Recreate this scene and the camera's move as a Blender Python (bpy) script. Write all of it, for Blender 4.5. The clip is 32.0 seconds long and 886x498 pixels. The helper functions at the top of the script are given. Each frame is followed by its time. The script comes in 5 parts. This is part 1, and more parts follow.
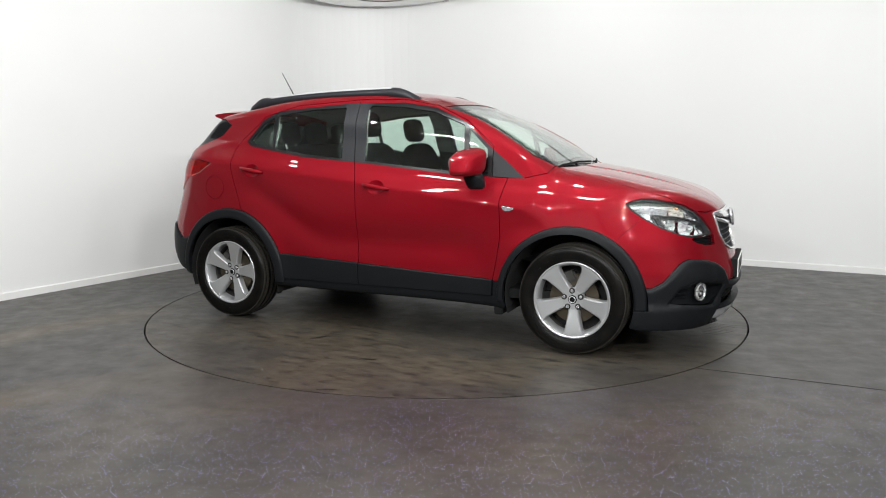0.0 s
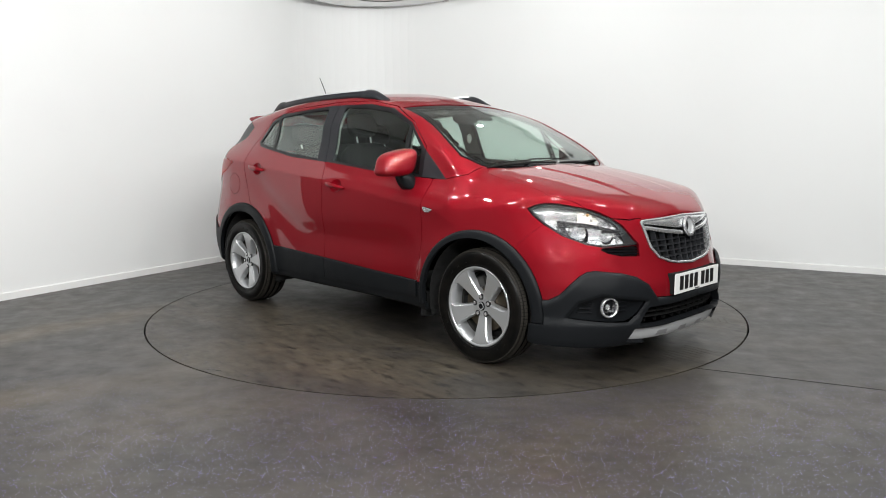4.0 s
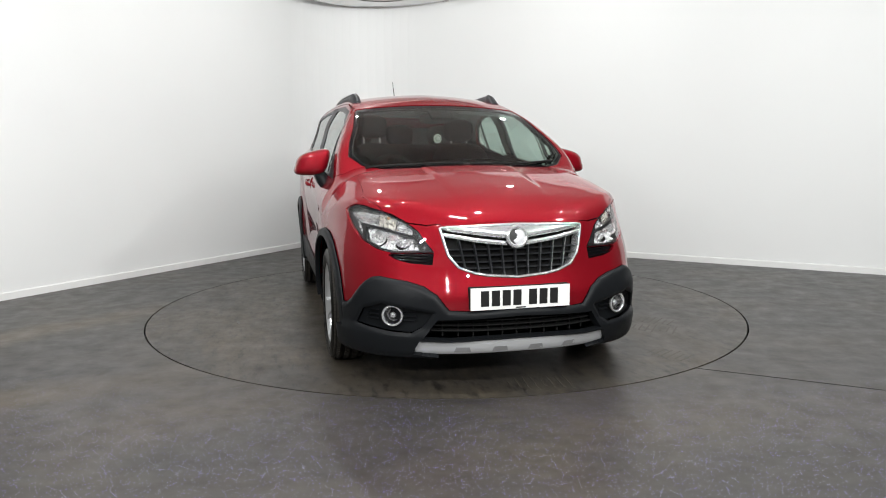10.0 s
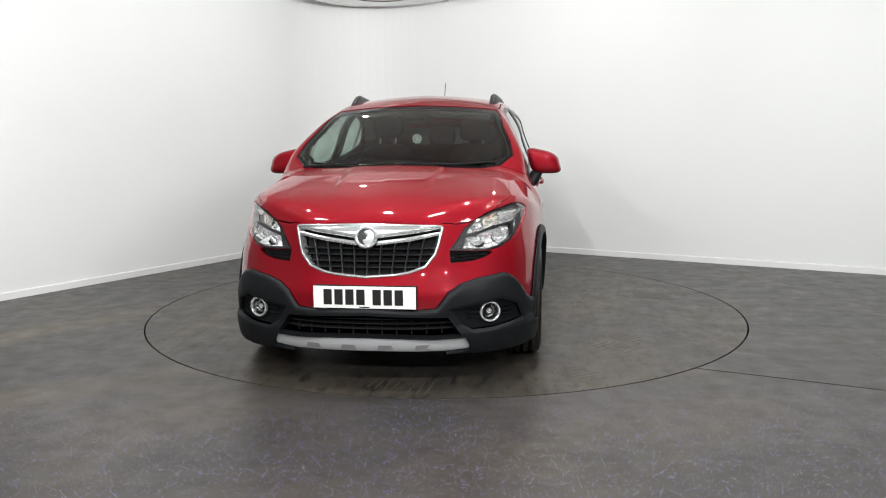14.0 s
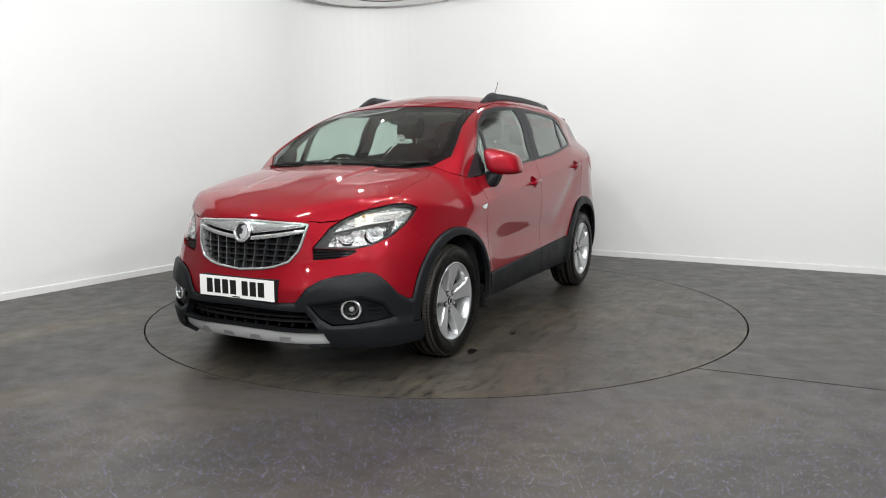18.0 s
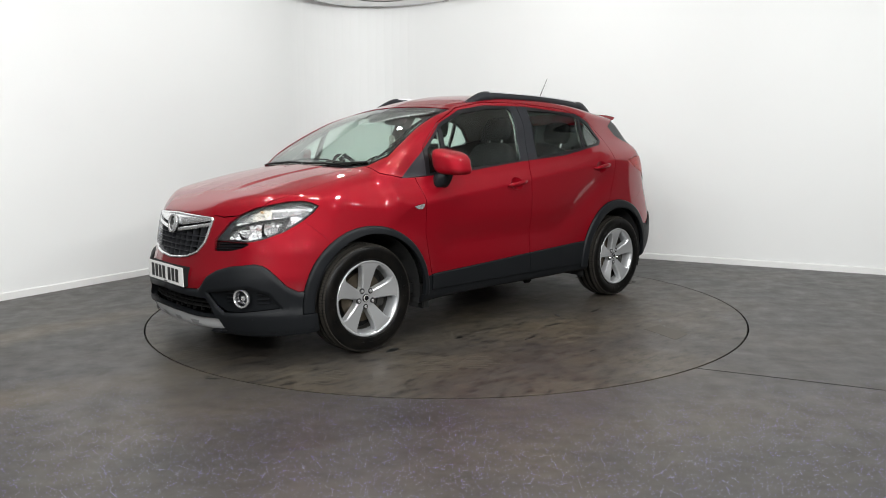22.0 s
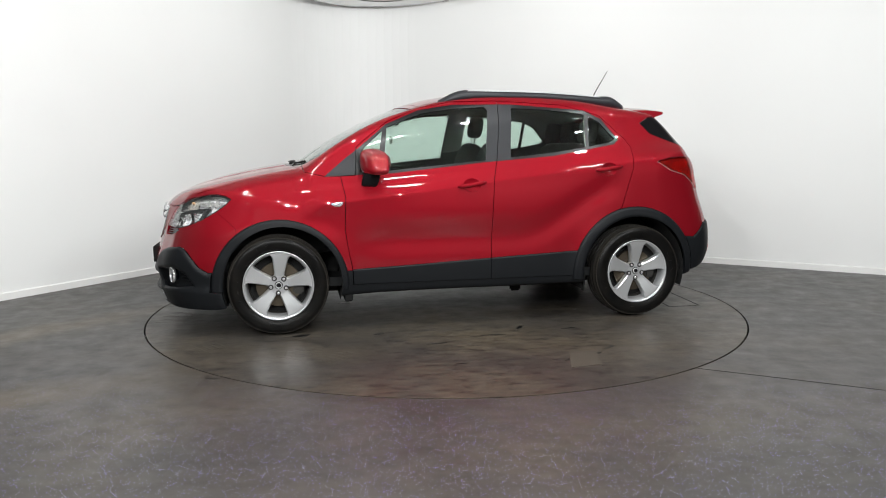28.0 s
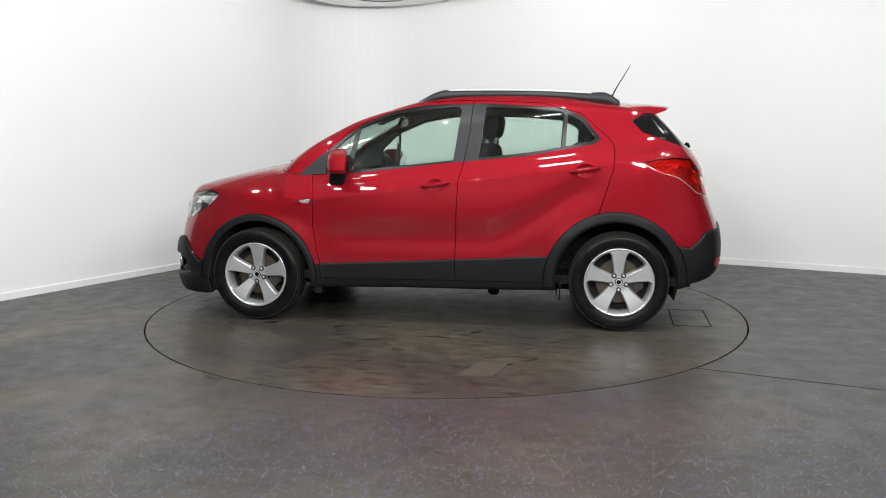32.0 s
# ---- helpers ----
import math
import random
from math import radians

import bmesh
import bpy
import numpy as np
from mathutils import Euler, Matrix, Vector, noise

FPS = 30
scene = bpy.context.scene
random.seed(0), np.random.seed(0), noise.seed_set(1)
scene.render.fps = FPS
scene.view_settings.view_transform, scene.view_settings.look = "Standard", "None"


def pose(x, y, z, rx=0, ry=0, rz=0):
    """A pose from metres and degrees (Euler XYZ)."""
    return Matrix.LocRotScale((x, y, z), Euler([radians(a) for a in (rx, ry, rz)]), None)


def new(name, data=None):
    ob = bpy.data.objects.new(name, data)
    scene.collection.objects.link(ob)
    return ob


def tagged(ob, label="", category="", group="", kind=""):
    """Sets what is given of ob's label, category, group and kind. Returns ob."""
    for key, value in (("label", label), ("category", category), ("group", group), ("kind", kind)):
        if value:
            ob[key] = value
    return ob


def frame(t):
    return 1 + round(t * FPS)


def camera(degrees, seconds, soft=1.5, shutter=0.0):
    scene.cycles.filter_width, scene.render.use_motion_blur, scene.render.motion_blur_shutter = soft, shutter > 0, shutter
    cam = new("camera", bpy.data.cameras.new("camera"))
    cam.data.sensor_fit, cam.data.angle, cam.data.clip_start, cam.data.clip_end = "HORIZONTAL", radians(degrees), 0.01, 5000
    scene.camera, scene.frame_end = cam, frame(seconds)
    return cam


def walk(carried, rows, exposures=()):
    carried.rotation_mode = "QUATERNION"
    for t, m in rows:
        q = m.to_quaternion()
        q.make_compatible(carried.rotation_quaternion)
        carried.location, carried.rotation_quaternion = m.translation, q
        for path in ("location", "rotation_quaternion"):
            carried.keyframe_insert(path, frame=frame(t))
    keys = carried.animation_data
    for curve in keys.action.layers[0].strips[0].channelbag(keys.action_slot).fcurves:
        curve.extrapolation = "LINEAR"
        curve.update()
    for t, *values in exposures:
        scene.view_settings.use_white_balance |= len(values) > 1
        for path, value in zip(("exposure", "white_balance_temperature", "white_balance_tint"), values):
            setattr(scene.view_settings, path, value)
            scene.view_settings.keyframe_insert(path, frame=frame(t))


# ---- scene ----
import itertools

cam = camera(62.57, 32.0, soft=1.0)
VIEW = pose(0, -5.689, 1.219) @ pose(0, 0, 0, 0, 0, 0.209) @ pose(0, 0, 0, 82.228) @ pose(0, 0, 0, 0, 0, -0.273)
walk(cam, [(0, VIEW), (32, VIEW)])


# ---------------------------------------------------------------- light
world = bpy.data.worlds.new("world")
scene.world = world
world.use_nodes = True
world.node_tree.nodes["Background"].inputs[0].default_value = (0.9, 0.95, 1.0, 1)
world.node_tree.nodes["Background"].inputs[1].default_value = 0.05
scene.view_settings.exposure = 0.0

ROOM = pose(-1.3325, 4.379, 0, 0, 0, -29.23)   # x runs along the right-hand wall, -y along the left-hand wall
ROOM_W, ROOM_D, ROOM_H = 12.5, 13.5, 3.25


def panel_lamp(u, v, w, d, power):
    data = bpy.data.lights.new("ceiling_lamp_light", "AREA")
    data.shape, data.size, data.size_y, data.energy, data.color = "RECTANGLE", w, d, power, (0.985, 1.0, 0.99)
    ob = new("ceiling_lamp_light", data)
    ob.matrix_world = pose(u, v, ROOM_H - 0.068)
    return ob


def globe_lamp(u, v, power):
    data = bpy.data.lights.new("globe_light", "SPOT")
    data.spot_size, data.spot_blend = math.pi, 0.0
    data.shadow_soft_size, data.energy, data.color = 0.035, power * 1.08, (0.985, 1.0, 0.99)
    ob = new("globe_light", data)
    ob.matrix_world = pose(u, v, ROOM_H - 0.17)
    return ob

# ---------------------------------------------------------------- materials
def material(name, color, rough=0.5, metal=0.0, **more):
    m = bpy.data.materials.new(name)
    m.use_nodes = True
    b = m.node_tree.nodes["Principled BSDF"]
    b.inputs["Base Color"].default_value = (*color, 1)
    b.inputs["Roughness"].default_value = rough
    b.inputs["Metallic"].default_value = metal
    for key, value in more.items():
        b.inputs[key.replace("_", " ")].default_value = value
    return m


def node(m, kind, **values):
    n = m.node_tree.nodes.new(kind)
    for key, value in values.items():
        n.inputs[key.replace("_", " ")].default_value = value
    return n


def link(m, a, b):
    m.node_tree.links.new(a, b)


def bsdf(m):
    return m.node_tree.nodes["Principled BSDF"]


def coords(m):
    return m.node_tree.nodes.new("ShaderNodeTexCoord").outputs["Object"]


def noise_of(m, scale, detail=4, rough=0.5, at=None):
    n = node(m, "ShaderNodeTexNoise", Scale=scale, Detail=detail, Roughness=rough)
    link(m, at or coords(m), n.inputs["Vector"])
    return n.outputs["Fac"]


def ramp_of(m, fac, *stops):
    r = m.node_tree.nodes.new("ShaderNodeValToRGB")
    e = r.color_ramp.elements
    while len(e) < len(stops):
        e.new(0.5)
    for el, (p, c) in zip(e, stops):
        el.position, el.color = p, (*c, 1) if not isinstance(c, float) else (c, c, c, 1)
    link(m, fac, r.inputs["Fac"])
    return r.outputs["Color"]


def bump_of(m, height, strength, distance=0.01):
    b = node(m, "ShaderNodeBump", Strength=strength, Distance=distance)
    link(m, height, b.inputs["Height"])
    link(m, b.outputs["Normal"], bsdf(m).inputs["Normal"])


def mix_of(m, fac, a, b, mode="MIX"):
    n = m.node_tree.nodes.new("ShaderNodeMix")
    n.data_type, n.blend_type = "RGBA", mode
    for value, socket in ((fac, n.inputs[0]), (a, n.inputs[6]), (b, n.inputs[7])):
        if isinstance(value, bpy.types.NodeSocket):
            link(m, value, socket)
        else:
            socket.default_value = value if isinstance(value, float) else (*value, 1)
    return n.outputs[2]


def math_of(m, op, a, b=0.0):
    n = m.node_tree.nodes.new("ShaderNodeMath")
    n.operation = op
    for value, socket in ((a, n.inputs[0]), (b, n.inputs[1])):
        if isinstance(value, bpy.types.NodeSocket):
            link(m, value, socket)
        else:
            socket.default_value = value
    return n.outputs[0]

def floor_material(name, seed, flecks, smears, bands=()):
    """Dark safety vinyl: satin, scuffed, with fine glitter flecks."""
    m = material(name, (0.05, 0.047, 0.045), 0.35)
    at = m.node_tree.nodes.new("ShaderNodeMapping")
    at.inputs["Location"].default_value = (seed, seed * 0.7, 0)
    link(m, coords(m), at.inputs["Vector"])
    p = at.outputs["Vector"]
    broad = noise_of(m, 0.8, 7, 0.62, p)
    fine = noise_of(m, 6.0, 6, 0.65, p)
    grit = noise_of(m, 90.0, 3, 0.6, p)
    if bands:
        base = ramp_of(m, broad, (0.34, (0.025, 0.0235, 0.0225)), (0.50, (0.035, 0.032, 0.0290)), (0.68, (0.056, 0.047, 0.035)))
    else:
        base = ramp_of(m, broad, (0.34, (0.022, 0.020, 0.018)), (0.48, (0.038, 0.0325, 0.026)), (0.68, (0.080, 0.063, 0.039)))
    base = mix_of(m, math_of(m, "MULTIPLY", fine, 0.26), base, (0.018, 0.016, 0.014))
    along = m.node_tree.nodes.new("ShaderNodeMapping")
    along.inputs["Rotation"].default_value = (0, 0, -0.42)
    along.inputs["Scale"].default_value = (0.45, 1.9, 1.0)
    link(m, p, along.inputs["Vector"])
    swath = noise_of(m, 0.85, 5, 0.5, along.outputs["Vector"])
    base = mix_of(m, ramp_of(m, swath, (0.47, 0.0), (0.62, 0.22 if bands else 0.55)), base, (0.070, 0.055, 0.036))
    mid = noise_of(m, 2.6, 6, 0.7, p)
    base = mix_of(m, ramp_of(m, mid, (0.46, 0.0), (0.70, 0.16)), base, (0.058, 0.050, 0.038))
    base = mix_of(m, math_of(m, "MULTIPLY", grit, 0.35), base, (0.072, 0.068, 0.064))
    stretch = m.node_tree.nodes.new("ShaderNodeMapping")
    stretch.inputs["Rotation"].default_value = (0, 0, 0.5)
    stretch.inputs["Scale"].default_value = (1.0, 3.2, 1.0)
    link(m, p, stretch.inputs["Vector"])
    smear = noise_of(m, 4.5 + 2 * smears, 8, 0.72, stretch.outputs["Vector"])
    patch = math_of(m, "MULTIPLY", ramp_of(m, smear, (0.52, 0.0), (0.66, 1.0)), ramp_of(m, broad, (0.42, 0.0), (0.60, smears)))
    base = mix_of(m, patch, base, (0.095, 0.080, 0.058))
    dirt = math_of(m, "MULTIPLY", ramp_of(m, smear, (0.38, 1.0), (0.48, 0.0)), smears * 0.85)
    base = mix_of(m, dirt, base, (0.008, 0.0075, 0.007))
    v = node(m, "ShaderNodeTexVoronoi", Scale=120.0)
    link(m, p, v.inputs["Vector"])
    dot = math_of(m, "LESS_THAN", v.outputs["Distance"], 0.23)
    sep = m.node_tree.nodes.new("ShaderNodeSeparateColor")
    link(m, v.outputs["Color"], sep.inputs[0])
    rare = math_of(m, "MULTIPLY", math_of(m, "GREATER_THAN", sep.outputs[0], 1 - flecks), dot)
    # flecks thinned out away from the camera, where a low view hides them
    xyz = m.node_tree.nodes.new("ShaderNodeSeparateXYZ")
    link(m, coords(m), xyz.inputs[0])
    strip = math_of(m, "ADD", xyz.outputs[1], math_of(m, "MULTIPLY", broad, 1.6))
    rare = math_of(m, "MULTIPLY", rare, ramp_of(m, math_of(m, "MULTIPLY_ADD", strip, -0.25), (0.76, 0.10), (0.92, 1.0)))
    for px, py, slant, wide in bands:
        # pale brown dust swept along a line, lightened in place of the wall's reflection
        off = math_of(m, "ADD", math_of(m, "MULTIPLY", math_of(m, "SUBTRACT", xyz.outputs[0], px), -math.sin(slant)), math_of(m, "MULTIPLY", math_of(m, "SUBTRACT", xyz.outputs[1], py), math.cos(slant)))
        off = math_of(m, "ADD", math_of(m, "ABSOLUTE", off), math_of(m, "MULTIPLY", math_of(m, "SUBTRACT", mid, 0.5), wide * 3.0))
        ends = ramp_of(m, math_of(m, "MULTIPLY", math_of(m, "ADD", xyz.outputs[0], 6.0), 0.1), (0.26, 1.0), (0.52, 0.0))
        base = mix_of(m, math_of(m, "MULTIPLY", ramp_of(m, math_of(m, "DIVIDE", off, wide), (0.20, 0.60), (1.0, 0.0)), ends), base, (0.135, 0.105, 0.060))
    tint = ramp_of(m, sep.outputs[1], (0.0, (0.34, 0.32, 0.44)), (0.5, (0.27, 0.19, 0.85)), (1.0, (0.62, 0.60, 0.78)))
    base = mix_of(m, rare, base, tint)
    link(m, base, bsdf(m).inputs["Base Color"])
    rough = ramp_of(m, fine, (0.3, 0.32), (0.7, 0.50))
    link(m, rough, bsdf(m).inputs["Roughness"])
    bump_of(m, grit, 0.12, 0.002)
    return m


def wall_material():
    m = material("white_wall_paint", (0.79, 0.795, 0.79), 0.55)
    a = noise_of(m, 0.5, 3)
    link(m, ramp_of(m, a, (0.3, (0.78, 0.785, 0.78)), (0.7, (0.81, 0.817, 0.812))), bsdf(m).inputs["Base Color"])
    bump_of(m, noise_of(m, 220.0, 3), 0.06, 0.002)
    return m


BANDS = ((-2.62, -0.66, 0.87, 0.26), (-1.75, -1.97, 0.58, 0.30))
FLOOR = floor_material("dark_fleck_vinyl", 3.1, 0.34, 0.3, BANDS)
DECK = floor_material("turntable_vinyl", 11.7, 0.14, 0.95)
WALL = wall_material()
SKIRT = material("white_gloss_skirting", (0.80, 0.80, 0.79), 0.3)
CEIL = material("pale_ceiling", (0.80, 0.80, 0.79), 0.8)
# assumed walls out of view, dark so the paint reflects little white
UNSEENWALL = material("unseen_dark_wall", (0.08, 0.08, 0.08), 0.7)
PIT = material("dark_pit", (0.01, 0.01, 0.01), 0.9)
GLOSSWHITE = material("gloss_white_panel", (0.84, 0.84, 0.83), 0.05, Coat_Weight=1.0, Coat_IOR=2.2)
SCUFF = material("pale_scuff", (0.062, 0.054, 0.042), 0.5)
CHIP = material("white_paint_mark", (0.42, 0.42, 0.41), 0.6)
OIL = material("dark_oil_stain", (0.006, 0.006, 0.006), 0.3)
GREYLINE = material("grey_groove", (0.30, 0.29, 0.28), 0.5)

# ---------------------------------------------------------------- building blocks
def bm_object(name, bm, mat, parent=None, smooth=False):
    data = bpy.data.meshes.new(name)
    bm.to_mesh(data)
    bm.free()
    for mt in mat if isinstance(mat, (list, tuple)) else (mat,):
        data.materials.append(mt)
    if smooth:
        data.shade_smooth()
    ob = new(name, data)
    ob.parent = parent
    return ob


def part(name, bm, mat, parent, label="", smooth=False):
    ob = bm_object(name, bm, mat, parent, smooth)
    return tagged(ob, label)


def box(bm, x0, x1, y0, y1, z0, z1, m=None):
    vs = [bm.verts.new((x, y, z)) for x in (x0, x1) for y in (y0, y1) for z in (z0, z1)]
    if m is not None:
        for v in vs:
            v.co = m @ v.co
    for f in ((0, 1, 3, 2), (4, 6, 7, 5), (0, 4, 5, 1), (2, 3, 7, 6), (0, 2, 6, 4), (1, 5, 7, 3)):
        bm.faces.new([vs[i] for i in f])
    return vs


def sweep_ring(bm, profile, n=64, m=None, closed=True, arc=2 * math.pi):
    """Revolves a profile of (radius, height) about z."""
    rings = []
    for k in range(n if arc > 6.28 else n + 1):
        a = arc * k / n
        ring = []
        for r, z in profile:
            p = Vector((r * math.cos(a), r * math.sin(a), z))
            ring.append(bm.verts.new(m @ p if m is not None else p))
        rings.append(ring)
    count = len(rings)
    for k in range(count if arc > 6.28 else count - 1):
        a, b = rings[k], rings[(k + 1) % count]
        for i in range(len(profile) if closed else len(profile) - 1):
            j = (i + 1) % len(profile)
            try:
                bm.faces.new((a[i], b[i], b[j], a[j]))
            except ValueError:
                pass
    return rings


def tube(bm, path, radius, n=8, caps=True):
    """A round bar along a path; radius may be a list."""
    path = [Vector(p) for p in path]
    rad = radius if isinstance(radius, (list, tuple)) else [radius] * len(path)
    rings, ref = [], None
    for i, p in enumerate(path):
        d = (path[min(i + 1, len(path) - 1)] - path[max(i - 1, 0)]).normalized()
        if ref is None:
            ref = d.orthogonal().normalized()
        ref = (ref - d * ref.dot(d)).normalized()
        s = d.cross(ref)
        rings.append([bm.verts.new(p + rad[i] * (ref * math.cos(2 * math.pi * k / n) + s * math.sin(2 * math.pi * k / n))) for k in range(n)])
    for a, b in zip(rings, rings[1:]):
        for k in range(n):
            bm.faces.new((a[k], a[(k + 1) % n], b[(k + 1) % n], b[k]))
    if caps:
        bm.faces.new(rings[0][::-1])
        bm.faces.new(rings[-1])


# ---------------------------------------------------------------- room
DISC_R = 2.228
HUB_X = 1.2775


def make_room():
    # floor: one sheet with a round opening for the turntable
    bm = bmesh.new()
    n = 160
    inner = [bm.verts.new((DISC_R * 1.0 * math.cos(2 * math.pi * k / n), DISC_R * math.sin(2 * math.pi * k / n), 0)) for k in range(n)]
    low = [bm.verts.new((DISC_R * math.cos(2 * math.pi * k / n), DISC_R * math.sin(2 * math.pi * k / n), -0.05)) for k in range(n)]
    mid = [bm.verts.new((3.2 * math.cos(2 * math.pi * k / n), 3.2 * math.sin(2 * math.pi * k / n), 0)) for k in range(n)]
    out = [bm.verts.new((16 * math.cos(2 * math.pi * k / n), 16 * math.sin(2 * math.pi * k / n), 0)) for k in range(n)]
    for k in range(n):
        j = (k + 1) % n
        bm.faces.new((inner[k], mid[k], mid[j], inner[j]))
        bm.faces.new((mid[k], out[k], out[j], mid[j]))
        bm.faces.new((inner[j], low[j], low[k], inner[k]))
    tagged(bm_object("floor", bm, FLOOR), "dark grey speckled safety vinyl floor, scuffed and satin", "floor", kind="structure")
    bm = bmesh.new()
    sweep_ring(bm, [(0.0, -0.051), (DISC_R + 0.3, -0.051), (DISC_R + 0.3, -0.08), (0.0, -0.08)], 48)
    tagged(bm_object("floor_pit", bm, PIT), "dark pit under the turntable", "floor", kind="structure")
    # weld seam in the vinyl
    bm = bmesh.new()
    a, b = Vector((1.40, -1.735, 0.0)), Vector((3.6, -2.77, 0.0))
    d = (b - a).normalized()
    s = Vector((-d.y, d.x, 0)) * 0.002
    vs = [bm.verts.new(p + o + Vector((0, 0, h))) for p in (a, b) for o, h in ((-s, 0), (s, 0), (s, 0.0015), (-s, 0.0015))]
    for f in ((0, 1, 2, 3), (4, 7, 6, 5), (3, 2, 6, 7), (0, 3, 7, 4), (1, 5, 6, 2)):
        bm.faces.new([vs[i] for i in f])
    tagged(bm_object("floor_seam", bm, PIT), "thin dark weld seam in the vinyl floor", "floor", kind="structure")
    for k, (x, y, rx, ry) in enumerate(((-1.264, -1.892, 0.035, 0.010), (-1.30, -1.85, 0.02, 0.006), (-1.857, -2.269, 0.008, 0.006))):
        bm = bmesh.new()
        rnd = random.Random(k)
        vs = []
        for i in range(12):
            a, e = math.pi * i / 6, 0.75 + 0.5 * rnd.random()
            vs.append(bm.verts.new((x + rx * e * math.cos(a), y + ry * e * math.sin(a), 0.0012)))
        bm.faces.new(vs)
        tagged(bm_object("floor_stain", bm, OIL), "small dark stain on the floor", "stain", kind="structure")
    # walls: the corner in view is coved
    r = COVE
    def wall(name, path, mat, z0, z1, thick, label, cat):
        bm = bmesh.new()
        rows = []
        for i, (p, nrm) in enumerate(path):
            p3 = ROOM @ Vector((p[0], p[1], 0))
            n3 = ROOM.to_3x3() @ Vector((nrm[0], nrm[1], 0))
            rows.append([bm.verts.new(q) for q in ((*p3.xy, z0), (*p3.xy, z1), (*(p3 + n3 * thick).xy, z1), (*(p3 + n3 * thick).xy, z0))])
        for u, w in zip(rows, rows[1:]):
            for i in range(4):
                j = (i + 1) % 4
                bm.faces.new((u[i], w[i], w[j], u[j]))
        bm.faces.new(rows[0])
        bm.faces.new(rows[-1][::-1])
        return tagged(bm_object(name, bm, mat), label, cat, kind="structure")
    cove = [((r - r * math.sin(a), -r + r * math.cos(a)), (-math.sin(a), math.cos(a))) for a in [math.pi / 2 * (1 - k / 16) for k in range(17)]]
    wall("wall_north", cove + [((6.9, 0), (0, 1))], WALL, 0, ROOM_H, 0.15, "plain white painted wall with a coved corner", "wall")
    # added past the view's edge: unseen, darkens what the doors reflect
    wall("unseen_wall_northeast", [((6.9, 0), (0, 1)), ((ROOM_W, 0), (0, 1))], UNSEENWALL, 0, ROOM_H, 0.15, "unseen dark grey wall, added to keep paint reflections dark", "wall")
    wall("wall_west", [((0, -4.95), (-1, 0)), ((0, -r), (-1, 0))], WALL, 0, ROOM_H, 0.15, "plain white painted wall", "wall")
    # likewise assumed and out of view, for dark reflections on the other side
    wall("unseen_wall_southwest", [((0, -ROOM_D), (-1, 0)), ((0, -4.95), (-1, 0))], UNSEENWALL, 0, ROOM_H, 0.15, "unseen dark grey wall, added to keep paint reflections dark", "wall")
    wall("wall_east", [((ROOM_W, 0.15), (1, 0)), ((ROOM_W, -ROOM_D), (1, 0))], UNSEENWALL, 0, ROOM_H, 0.15, "unseen dark grey wall, added to keep paint reflections dark", "wall")
    wall("wall_south", [((ROOM_W + 0.15, -ROOM_D), (0, -1)), ((-0.15, -ROOM_D), (0, -1))], UNSEENWALL, 0, ROOM_H, 0.15, "unseen dark grey wall, added to keep paint reflections dark", "wall")
    # skirting with a bevelled top
    def skirting(name, path):
        bm = bmesh.new()
        rows = []
        for p, nrm in path:
            p3 = ROOM @ Vector((p[0], p[1], 0))
            n3 = ROOM.to_3x3() @ Vector((nrm[0], nrm[1], 0))
            rows.append([bm.verts.new((*(p3 - n3 * d).xy, z)) for d, z in ((0.002, 0), (0.018, 0), (0.018, 0.056), (0.012, 0.064), (0.002, 0.066))])
        for u, w in zip(rows, rows[1:]):
            for i in range(4):
                bm.faces.new((u[i], u[i + 1], w[i + 1], w[i]))
        tagged(bm_object(name, bm, SKIRT), "white gloss skirting board along the wall", "skirting", kind="structure")
    skirting("baseboard", cove + [((6.9, 0), (0, 1))])
    skirting("baseboard", [((0, -4.95), (-1, 0)), ((0, -r), (-1, 0))])
    bm = bmesh.new()
    box(bm, -0.3, ROOM_W + 0.3, -ROOM_D - 0.3, 0.3, ROOM_H, ROOM_H + 0.15, ROOM)
    tagged(bm_object("ceiling", bm, CEIL), "plain pale ceiling", "ceiling", kind="structure")


def make_canopy():
    """Round gloss white canopy hung from the ceiling; only its rim comes into view."""
    root = tagged(new("ceiling_canopy"), "round glossy white canopy hanging below the ceiling", "canopy")
    root.matrix_world = pose(-0.76, 3.16, 3.026)
    bm = bmesh.new()
    sweep_ring(bm, [(0.001, 0.0), (0.50, 0.0), (0.86, 0.0), (0.91, 0.004), (0.926, 0.02)], 96, closed=False)
    part("canopy_disc", bm, GLOSSWHITE, root, smooth=False)
    bm = bmesh.new()
    sweep_ring(bm, [(0.926, 0.02), (0.926, 0.12), (0.001, 0.12)], 96, closed=False)
    part("canopy_rim", bm, WALL, root, "matt white rim")
    bm = bmesh.new()
    sweep_ring(bm, [(0.425, -0.001), (0.437, -0.001), (0.437, -0.008), (0.425, -0.008)], 96)
    part("trim_ring", bm, GREYLINE, root, "grey trim ring")
    bm = bmesh.new()
    tube(bm, [(0, 0, 0.12), (0, 0, ROOM_H - 3.026)], 0.03, 12)
    part("hanging_rod", bm, SKIRT, root)


